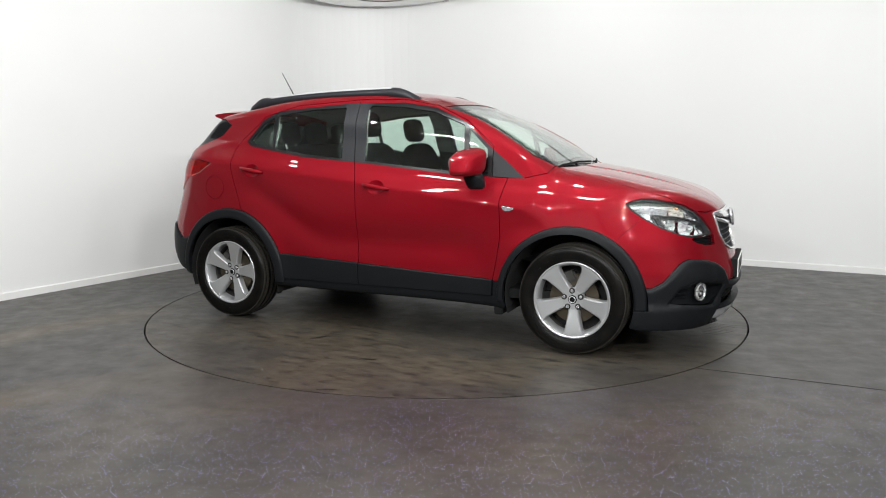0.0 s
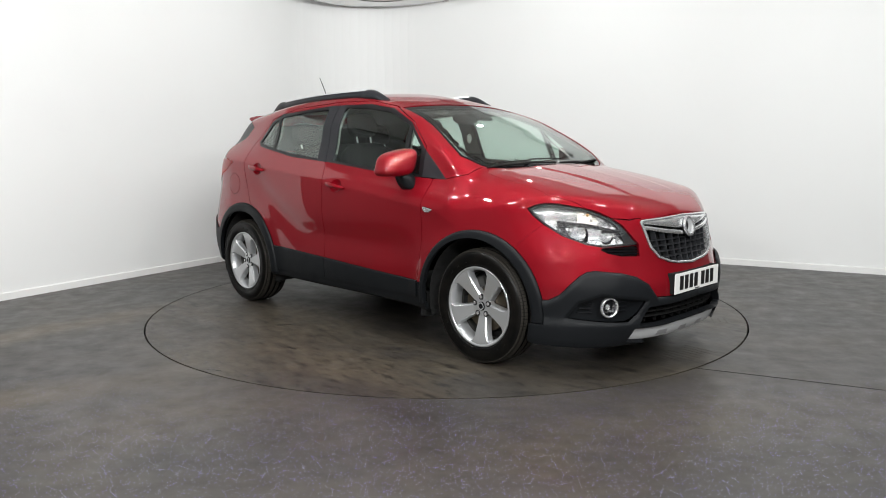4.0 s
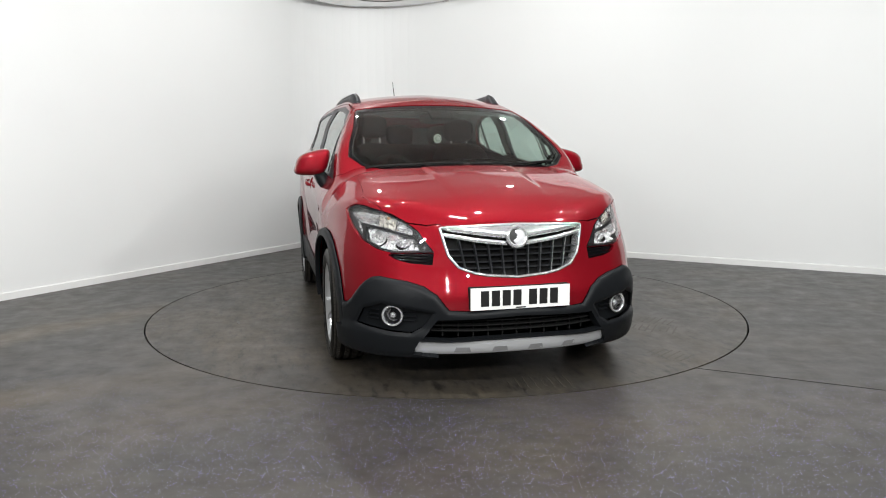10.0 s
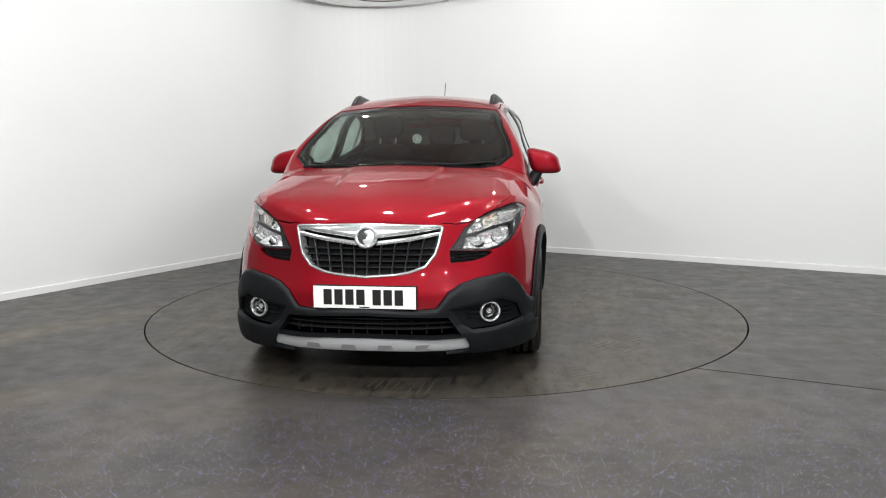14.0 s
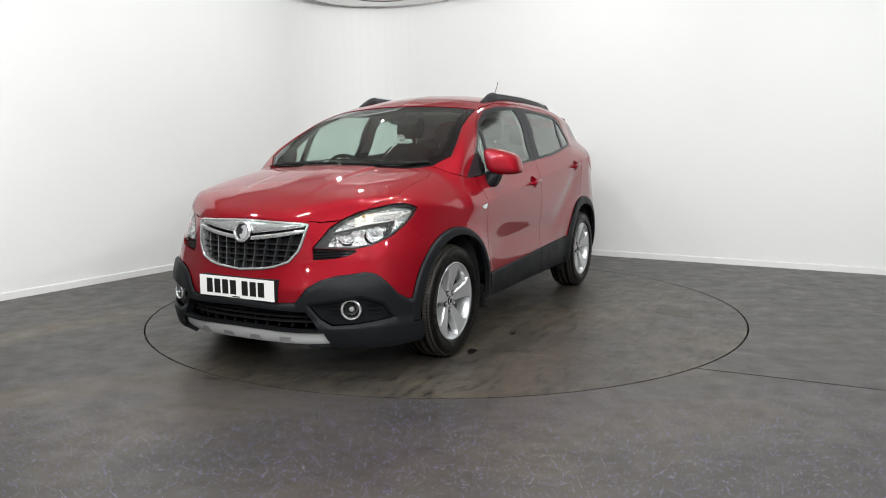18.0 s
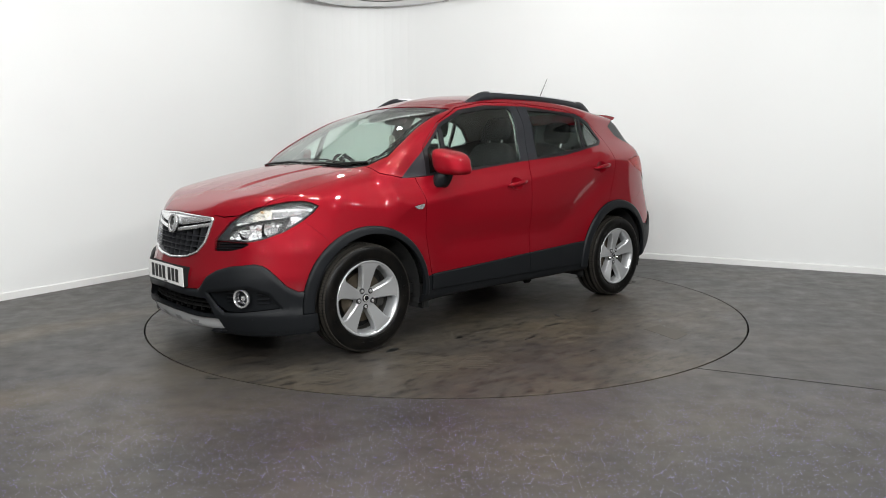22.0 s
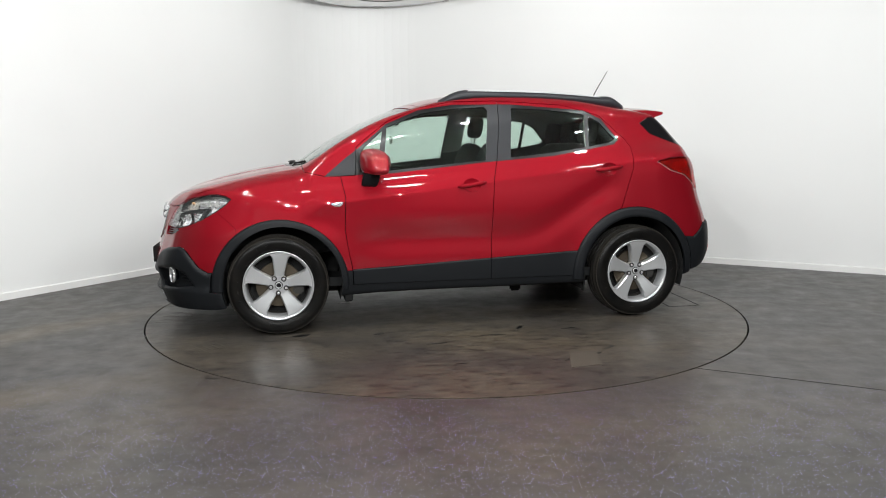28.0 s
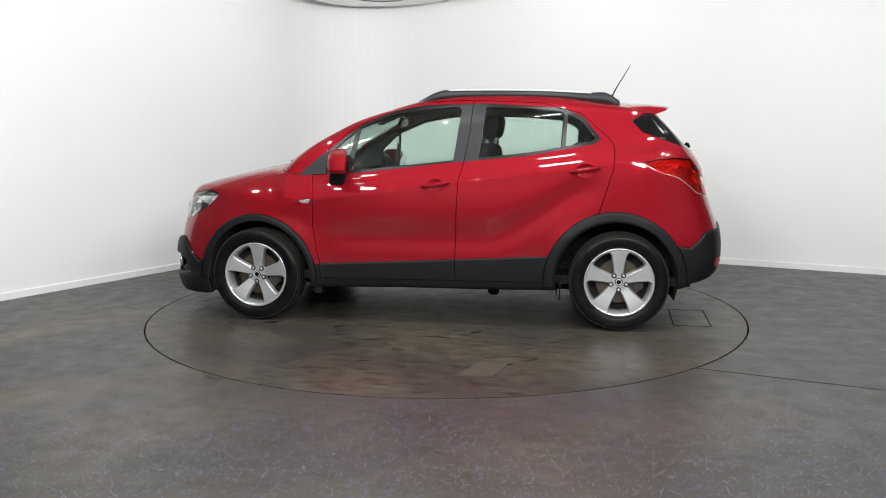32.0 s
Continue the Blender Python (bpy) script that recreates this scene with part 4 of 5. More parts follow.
# glass fore and aft with dark printed borders
ws_band = lambda p: np.minimum(plan_of(WS, 1.03)(p) - 0.018, p[:, 0] - (0.44 - 0.12 * p[:, 1] ** 2))
ws_clear, ws_edge = carve(screen_all, lambda p: np.minimum(ws_band(p), 1.13 - p[:, 0]))
ws_pane = slab(moved(ws_clear, -0.004))
screen = add("windscreen", weld(join(ws_pane, mirror(ws_pane))), GLASS, car, "green tinted windscreen")
middle("windscreen_border", ws_edge, BLACK, screen, "black printed glass border", 0.006, -0.004)
back_clear, back_edge = carve(back_all, lambda p: np.minimum(inside(BACK, p[:, [0, 2]]) - 0.03, 0.56 - p[:, 1]))
back = middle("rear_window", slab(moved(back_clear, -0.004)), DARKGLASS, car, "dark tinted rear window", 0.0)
back.visible_shadow = False
middle("rear_window_border", back_edge, BLACK, back, "", 0.006, -0.004)

# ---------------------------------------------------------------- front details
def make_headlamps():
    lens = both("headlamp", slab(lamp_patch, 0.003), LENS, car, "clear headlamp with chrome reflectors", 0.0)
    for ob in lens:
        ob.visible_shadow = False
    a = lambda p: (p[:, 0] - p[:, 1]) * 0.7071
    # black surround, the wedge by the grille and the bar between the upper and lower chambers
    bar_z = lambda p: 0.838 - 0.10 * (a(p) - 0.70) - 0.12 * np.clip(a(p) - 0.86, 0, 1)
    dark = lambda p: np.maximum(np.maximum(a(p) - (1.062 - 0.50 * (p[:, 2] - 0.72)), 0.011 - wrap(LAMP)(p)),
                                np.minimum(0.007 - np.abs(p[:, 2] - bar_z(p)), a(p) - 0.69))
    wedge, bright = carve(lamp_patch, dark)
    stalk, bright = carve(bright, lambda p: np.minimum(0.015 - np.abs(a(p) - 0.708 + 0.45 * (p[:, 2] - 0.835)), bar_z(p) - p[:, 2]))
    both("lamp_bezel", wedge, BEZEL, lens, "black lamp bezel", 0.05, -0.014)
    both("lamp_divider", stalk, BEZEL, lens, "", 0.04, -0.016)
    BOWLS = ((0.822, 0.772, 0.046), (0.968, 0.766, 0.045))
    for ba, bz, br in BOWLS:
        _, bright = carve(bright, lambda p: br * 0.94 - np.hypot(a(p) - ba, p[:, 2] - bz))
    amber, bright = carve(bright, lambda p: np.minimum(np.minimum(a(p) - 0.80, 0.915 - a(p)), p[:, 2] - bar_z(p)))
    w = bright[0]
    wave = 0.006 * np.sin(a(w) * 150) * ramp(0.84, 0.80, w[:, 2]) + 0.008 * np.sin(w[:, 2] * 80)
    both("reflector", renormal(moved(bright, -0.040 + wave)), REFLECTOR, lens, "faceted chrome reflector", 0.0)
    both("indicator_reflector", renormal(moved(amber, -0.036)), AMBERFACET, lens, "amber tinted indicator reflector", 0.0)
    for s, owner in ((1, lens[0]), (-1, lens[1])):
        for ba, bz, r in BOWLS:
            # the point of the skin on the diagonal line through the bowl's middle
            spot = surf((ba / 1.4142 + 1.45, 1.45 - ba / 1.4142, bz), (-0.70711, -0.70711, 0))
            way = Vector((0.90, 0.40 * s, 0.04)).normalized()
            m = Matrix.Translation((spot[0] - 0.052, s * (spot[1] - 0.026), bz)) @ way.to_track_quat("Z", "Y").to_matrix().to_4x4()
            bm = bmesh.new()
            sweep_ring(bm, [(r * 0.98, 0.014), (r * 0.90, 0.010), (r * 0.6, -0.012), (r * 0.24, -0.020), (r * 0.20, -0.002), (r * 0.12, 0.004), (0.001, 0.005)], 28, m, closed=False)
            part("bulb_bowl", bm, REFLECTOR, owner, "round chrome reflector bowl", True)
        bm = bmesh.new()
        sweep_ring(bm, [(0.001, 0.014), (0.006, 0.011), (0.009, 0.002), (0.008, -0.02), (0.001, -0.02)], 16,
                   Matrix.Translation((1.815, s * 0.60, 0.868)) @ Vector((0.8, 0.5 * s, 0.3)).to_track_quat("Z", "Y").to_matrix().to_4x4(), closed=False)
        part("indicator_bulb", bm, AMBER, owner, "amber indicator bulb", True)
        for k in range(3):
            bm = bmesh.new()
            path = []
            for i in range(9):
                u = i / 8
                q = surf((2.6 - 0.2 * u, s * (0.41 + 0.18 * u) , 0.690 - 0.014 * k + 0.006 * u), (-1, 0, 0))
                path.append(q - np.array((0.014 - 0.004 * k, 0, 0)))
            tube(bm, path, 0.0035, 6)
            part("lamp_vane_slat", bm, BLACK, vanes[0 if s == 1 else 1])


vanes = both("lamp_vane", vane_patch, BLACK, car, "gloss black vane under the headlamp", 0.0, -0.022)
make_headlamps()


def bar_across(bm, y0, y1, z0, z1, depth, back, n=16):
    """A slat following the nose from y0 to y1, between heights z0 and z1."""
    rows = []
    for k in range(n + 1):
        y = y0 + (y1 - y0) * k / n
        x = front_x(y, (z0 + z1) / 2) - back
        rows.append([bm.verts.new(q) for q in ((x, y, z0 + 0.002), (x + 0.002, y, (z0 + z1) / 2), (x, y, z1 - 0.002), (x - depth, y, z1), (x - depth, y, z0))])
    for a, b in zip(rows, rows[1:]):
        for i in range(5):
            j = (i + 1) % 5
            bm.faces.new((a[i], b[i], b[j], a[j]))
    bm.faces.new(rows[0][::-1])
    bm.faces.new(rows[-1])


def grille_half(z):
    ys = [(z1, y1) for y1, z1 in GRILLE if y1 > 0.1]
    ys.sort()
    return float(np.interp(z, [a for a, _ in ys], [b for _, b in ys]))


def make_grille():
    outer = front_on(GRILLE)
    band, inner = carve(grille_patch, lambda p: 0.013 - outer(p))
    root = middle("grille", inner, MATT, car, "black radiator grille with chrome surround", 0.0, -0.055)
    middle("grille_surround", swell_rim(moved(band, 0.003), lambda p: np.minimum(outer(p), 0.013 - outer(p)), 0.006, 0.0065, 0.05), CHROME, root, "bright chrome surround", 0.0)
    bar = [(0, 0.842), (0.33, 0.833), (0.366, 0.826), (0.345, 0.818), (0.217, 0.800), (0.07, 0.782), (0, 0.779)]
    strip = [(0.373, 0.806), (0.366, 0.790), (0.216, 0.762), (0.05, 0.742), (0.05, 0.764), (0.216, 0.784), (0.350, 0.806)]
    top, _ = carve(inner, front_on(bar))
    middle("chrome_bar", swell_rim(moved(top, -0.004), front_on(bar), 0.012, 0.030, 0.03), CHROME, root, "wide bright chrome bar", 0.0)
    strip_in = lambda p: np.minimum(inside(strip, np.stack([np.abs(p[:, 1]), p[:, 2]], 1)), p[:, 0] - 1.7)
    low, _ = carve(inner, strip_in)
    middle("chrome_strip", swell_rim(moved(low, -0.002), strip_in, 0.007, 0.011, 0.03), CHROME, root, "thin chrome strip", 0.0)
    for k in range(2):
        z = 0.793 - 0.010 * k
        for s in (1, -1):
            bm = bmesh.new()
            bar_across(bm, s * 0.08, s * 0.30, z - 0.002, z + 0.002, 0.01, 0.018, 8)
            part("upper_slat", bm, BLACK, root)
    # honeycomb of rounded bars
    for z in (0.722, 0.692, 0.660, 0.630):
        h = grille_half(z) - 0.01
        if z == 0.722:
            h = 0.352
        bm = bmesh.new()
        bar_across(bm, -h, h, z - 0.003, z + 0.003, 0.03, 0.014)
        part("grille_slat", bm, MESHGREY, root)
    for k in range(-5, 6):
        y = k * 0.066
        lo = float(np.interp(abs(y), [0, 0.155, 0.22, 0.30, 0.348], [0.582, 0.594, 0.605, 0.634, 0.69])) + 0.006
        hi = float(np.interp(abs(y), [0, 0.07, 0.216, 0.366], [0.744, 0.746, 0.764, 0.79]))
        bm = bmesh.new()
        rows = []
        for i in range(9):
            z = lo + (hi - lo) * i / 8
            yy = y * (1 + 0.05 * (z - 0.66) / 0.07)
            x = front_x(yy, z) - 0.017
            rows.append([bm.verts.new(q) for q in ((x, yy - 0.003, z), (x + 0.002, yy, z), (x, yy + 0.003, z), (x - 0.03, yy + 0.004, z), (x - 0.03, yy - 0.004, z))])
        for a, b in zip(rows, rows[1:]):
            for i in range(5):
                j = (i + 1) % 5
                bm.faces.new((a[i], a[j], b[j], b[i]))
        part("grille_upright", bm, MESHGREY, root)
    # badge: ring, dark field, plain chrome sweep
    m = Matrix.Translation((front_x(0, 0.785) + 0.004, 0, 0.785)) @ Euler((0, math.radians(80), 0)).to_matrix().to_4x4()
    bm = bmesh.new()
    sweep_ring(bm, [(0.050 + 0.010 * math.cos(a), 0.010 + 0.009 * math.sin(a)) for a in [k * math.pi / 4 for k in range(8)]], 48, m)
    badge = part("badge", bm, CHROME, root, "round chrome badge", True)
    bm = bmesh.new()
    sweep_ring(bm, [(0.001, 0.006), (0.048, 0.004), (0.048, -0.01), (0.001, -0.01)], 40, m, closed=False)
    part("badge_field", bm, INK, badge)
    bm = bmesh.new()
    rows = []
    for k in range(13):
        a = math.radians(200 - 250 * k / 12)
        w = 0.005 + 0.020 * math.sin(math.pi * k / 12)
        c = Vector((0.024 * math.cos(a), 0.024 * math.sin(a) * (1 if k < 7 else 0.8), 0))
        d = Vector((math.cos(a), math.sin(a), 0))
        rows.append([bm.verts.new(m @ (c + d * e + Vector((0, 0, h)))) for e, h in ((-w, 0.006), (0, 0.012), (w, 0.006))])
    for a, b in zip(rows, rows[1:]):
        for i in range(2):
            bm.faces.new((a[i], a[i + 1], b[i + 1], b[i]))
    part("badge_emblem", bm, SILVER, badge, "plain chrome emblem", True)


make_grille()


def make_lower_front():
    root = middle("lower_intake", intake_patch, MATT, car, "black lower air intake", 0.0, -0.07)
    for z in (0.372, 0.347, 0.320):
        h = float(np.interp(z, [0.288, 0.386], [0.455, 0.395]))
        bm = bmesh.new()
        bar_across(bm, -h, h, z - 0.005, z + 0.005, 0.04, 0.018)
        part("intake_slat", bm, MATT, root)
    for k in range(-5, 6):
        bm = bmesh.new()
        y = k * 0.075
        x = front_x(y, 0.34) - 0.035
        box(bm, x - 0.02, x, y - 0.003, y + 0.003, 0.290, 0.395)
        part("intake_upright", bm, MATT, root)
    skid = middle("skid_plate", skid_patch, SILVER, car, "satin silver skid plate", 0.02, 0.014)
    for y in (-0.285, -0.095, 0.095, 0.285):
        bm = bmesh.new()
        rows = []
        for k in range(5):
            yy = y - 0.042 + 0.084 * k / 4
            for z in (0.213, 0.240):
                ins = 0.010 if z > 0.22 and k in (0, 4) else 0.0
                rows.append(bm.verts.new((front_x(yy, z) + 0.0185, yy + (ins if k == 0 else -ins), z)))
        for k in range(4):
            bm.faces.new((rows[2 * k], rows[2 * k + 2], rows[2 * k + 3], rows[2 * k + 1]))
        part("skid_recess", bm, SKIDPAD, skid, "grey pad on the skid plate")
    pk = wrap(POCKET)
    depth = -0.035 * np.clip(pk(pocket_patch[0]) / 0.03, 0, 1)
    pockets = both("fog_lamp_pocket", pocket_patch, PLASTIC, car, "recessed black fog lamp pocket", 0.0, depth)
    for s, owner in ((1, pockets[0]), (-1, pockets[1])):
        way = Vector((0.93, 0.36 * s, 0.0)).normalized()
        m = Matrix.Translation((1.978, s * 0.618, 0.393)) @ way.to_track_quat("Z", "Y").to_matrix().to_4x4()
        bm = bmesh.new()
        sweep_ring(bm, [(0.0495 + 0.0070 * math.cos(a), -0.004 + 0.012 * math.sin(a)) for a in [k * math.pi / 4 for k in range(8)]], 40, m)
        ring = part("fog_lamp", bm, CHROME, owner, "round fog lamp with chrome ring", True)
        bm = bmesh.new()
        sweep_ring(bm, [(0.0465, -0.006), (0.038, -0.03), (0.020, -0.04), (0.018, -0.022), (0.010, -0.016), (0.001, -0.014)], 32, m, closed=False)
        part("fog_reflector", bm, SMOKED, owner, "dark fog lamp bowl", True)
        bm = bmesh.new()
        sweep_ring(bm, [(0.017, -0.024), (0.014, -0.014), (0.007, -0.009), (0.001, -0.008)], 24, m, closed=False)
        part("fog_bulb", bm, CHROME, owner, "", True)
        for z in (0.365, 0.388, 0.412):
            for y0, y1 in ((0.500, 0.560), (0.675, 0.725)):
                bm = bmesh.new()
                bar_across(bm, s * y0, s * y1, z - 0.004, z + 0.004, 0.02, 0.024, 5)
                part("pocket_slat", bm, PLASTIC, owner)
    # plate on its plinth, with bars in place of characters
    bm = bmesh.new()
    x = front_x(0, 0.49)
    box(bm, 2.05, x + 0.007, -0.262, 0.262, 0.434, 0.547)
    bmesh.ops.bevel(bm, geom=bm.edges[:], offset=0.004, segments=2, affect="EDGES")
    plinth = part("plate_holder", bm, MATT, car, "black plate holder")
    bm = bmesh.new()
    box(bm, x + 0.007, x + 0.011, -0.260, 0.260, 0.4345, 0.5455)
    part("number_plate", bm, PLATEWHITE, plinth, "white plate with black bars")
    y = -0.208
    for k in range(7):
        bm = bmesh.new()
        box(bm, x + 0.0112, x + 0.0122, y, y + 0.042, 0.452, 0.530)
        part("plate_bar", bm, INK, plinth)
        y += 0.056 + (0.026 if k == 3 else 0)
    bm = bmesh.new()
    box(bm, x + 0.0112, x + 0.0122, -0.026, 0.026, 0.4372, 0.4435)
    part("plate_bar", bm, INK, plinth)


make_lower_front()


# ---------------------------------------------------------------- mirrors, rails, aerial, wipers, spoiler
def make_mirrors():
    for s in (1, -1):
        bm = bmesh.new()
        bmesh.ops.create_uvsphere(bm, u_segments=32, v_segments=20, radius=1)
        for v in bm.verts:
            p = v.co.copy()
            q = Vector([math.copysign(abs(c) ** 0.58, c) for c in p])
            yy = q.y
            tall = 0.078 - 0.014 * yy
            co = Vector((q.x * (0.110 if q.x > 0 else 0.034), yy * 0.108 - 0.024 * q.z, q.z * tall - 0.010 * yy + (0.008 if q.z > 0 else -0.004 * yy)))
            v.co = Vector((0.602 + co.x - 0.03 * yy, s * (0.905 + co.y), 1.132 + co.z))
        if s < 0:
            bmesh.ops.reverse_faces(bm, faces=bm.faces[:])
        root = part("door_mirror", bm, RED, front_doors[0 if s == 1 else 1], "red painted door mirror", True)
        bm = bmesh.new()
        rows = []
        for x0, x1, y, z in ((0.680, 0.590, 0.865, 1.080), (0.695, 0.598, 0.848, 1.035), (0.705, 0.606, 0.832, 0.995), (0.705, 0.622, 0.810, 0.968)):
            rows.append([bm.verts.new((x, s * (y + d), z)) for x, d in ((x0 + 0.012, -0.045), (x0 + 0.012, 0.03), (x1, 0.04), (x1, -0.045))])
        for a, b in zip(rows, rows[1:]):
            for i in range(4):
                j = (i + 1) % 4
                bm.faces.new((a[i], a[j], b[j], b[i]))
        bm.faces.new(rows[0])
        bm.faces.new(rows[-1][::-1])
        bmesh.ops.recalc_face_normals(bm, faces=bm.faces[:])
        bmesh.ops.bevel(bm, geom=bm.edges[:], offset=0.008, segments=2, affect="EDGES")
        part("mirror_foot", bm, PLASTIC, front_doors[0 if s == 1 else 1], "black plastic mirror foot", True)
        bm = bmesh.new()
        vs = [bm.verts.new((0.567 - 0.03 * math.cos(a), s * (0.905 + 0.085 * math.cos(a)), 1.134 + 0.06 * math.sin(a))) for a in [k * math.pi / 12 for k in range(24)]]
        bm.faces.new(vs)
        part("mirror_glass", bm, CHROME, front_doors[0 if s == 1 else 1], "silvered mirror glass")


def make_rails():
    def loft(bm, rows):
        vs = [[bm.verts.new(q) for q in r] for r in rows]
        n = len(vs[0])
        for a, b in zip(vs, vs[1:]):
            for i in range(n):
                j = (i + 1) % n
                bm.faces.new((a[i], b[i], b[j], a[j]))
        bm.faces.new(vs[0][::-1])
        bm.faces.new(vs[-1])
    top = table([(0.135, 1.565), (0.10, 1.582), (0.017, 1.622), (-0.05, 1.640), (-0.084, 1.642), (-0.3, 1.640), (-0.7, 1.630), (-1.086, 1.606), (-1.2, 1.597), (-1.25, 1.565), (-1.28, 1.545)], -1.3, 0.2, 0.02)
    for s in (1, -1):
        rows = []
        for k in range(61):
            x = 0.13 - 1.405 * k / 60
            y = 0.530 + 0.030 * ramp(0.1, -0.6, x) - 0.02 * ramp(-0.9, -1.27, x)
            w = 0.030 if -1.1 < x < -0.1 else 0.034
            zt = max(float(top(x)), top_z(x, y) + 0.006)
            zb = min(top_z(x, y - w), top_z(x, y + w)) - 0.004
            rows.append([(x, s * (y - w), zb), (x, s * (y + w), zb), (x, s * (y + w * 0.75), zt - 0.026), (x, s * (y + w * 0.30), zt - 0.006), (x, s * (y - w * 0.35), zt), (x, s * (y - w * 0.8), zt - 0.012)])
        bm = bmesh.new()
        loft(bm, rows)
        bmesh.ops.recalc_face_normals(bm, faces=bm.faces[:])
        root = part("roof_rail", bm, SATIN, car, "dark grey roof rail with silver top", True)
        rows = []
        for k in range(31):
            x = -0.085 - 1.0 * k / 30
            y = 0.530 + 0.030 * ramp(0.1, -0.6, x) - 0.02 * ramp(-0.9, -1.27, x)
            zt = float(top(x)) + 0.001
            rows.append([(x, s * (y + 0.017), zt - 0.0115), (x, s * (y + 0.008), zt - 0.002), (x, s * (y - 0.012), zt + 0.002), (x, s * (y - 0.020), zt - 0.008)])
        bm = bmesh.new()
        loft(bm, rows)
        bmesh.ops.recalc_face_normals(bm, faces=bm.faces[:])
        part("rail_strip", bm, SILVER, root, "satin silver strip")


def make_roof_bits():
    bm = bmesh.new()
    z = top_z(-1.25, 0)
    tube(bm, [(-1.20, 0, z - 0.004), (-1.235, 0, z + 0.018), (-1.265, 0, z + 0.045)], [0.022, 0.016, 0.008], 12)
    base = part("aerial_base", bm, MATT, car, "black aerial foot", True)
    bm = bmesh.new()
    tube(bm, [(-1.262, 0, z + 0.040), (-1.30, 0, z + 0.115), (-1.395, 0, z + 0.272)], [0.006, 0.004, 0.0022], 8)
    part("aerial_mast", bm, MATT, base, "thin black aerial mast", True)
    # spoiler over the rear window
    bm = bmesh.new()
    rows = []
    n = 24
    for k in range(n + 1):
        y = -0.60 + 1.20 * k / n
        c = abs(y) / 0.60
        xt = -1.648 + 0.06 * c ** 3
        x0 = -1.34
        z0 = top_z(x0, abs(y)) + 0.0015
        drop = 0.012 * c ** 2 + 0.014 * c ** 6
        zt = 1.517 - drop
        rows.append([bm.verts.new(q) for q in ((x0, y, z0), ((x0 + xt) / 2, y, (z0 + zt) / 2 + 0.006), (xt + 0.02, y, zt + 0.002), (xt, y, zt - 0.006), (xt + 0.012, y, zt - 0.018), (-1.43 + 0.02 * c, y, 1.442 - 0.03 * c), (x0, y, z0 - 0.03))])
    for a, b in zip(rows, rows[1:]):
        for i in range(7):
            j = (i + 1) % 7
            bm.faces.new((a[i], b[i], b[j], a[j]))
    bm.faces.new(rows[0][::-1])
    bm.faces.new(rows[-1])
    bmesh.ops.recalc_face_normals(bm, faces=bm.faces[:])
    ob = part("roof_spoiler", bm, RED, car, "red painted roof spoiler")
    for p in ob.data.polygons:
        p.use_smooth = True
    ob.data.set_sharp_from_angle(angle=math.radians(35))
    # rear wiper hub
    bm = bmesh.new()
    tube(bm, [(-1.79, 0.0, 1.222), (-1.84, 0.0, 1.245)], 0.020, 12)
    tube(bm, [(-1.835, 0.0, 1.243), (-1.79, 0.16, 1.252), (-1.77, 0.30, 1.258)], [0.010, 0.008, 0.006], 8)
    part("rear_wiper", bm, MATT, car, "black rear wiper", True)
    # front wipers on the glass foot
    for y0, y1, x1 in ((-0.62, -0.02, 1.15), (0.02, 0.60, 1.06)):
        bm = bmesh.new()
        path = []
        for k in range(9):
            u = k / 8
            y = y0 + (y1 - y0) * u
            x = 1.19 - 0.11 * abs(y) - 0.018 * math.sin(math.pi * min(1, u * 0.8))
            if y0 > 0:
                x = 1.185 - 0.11 * u ** 1.3
            path.append((x, y, top_z(x, y) + 0.005))
        tube(bm, path, 0.007, 8)
        part("wiper", bm, MATT, car, "black windscreen wiper", True)


make_mirrors()
make_rails()
make_roof_bits()


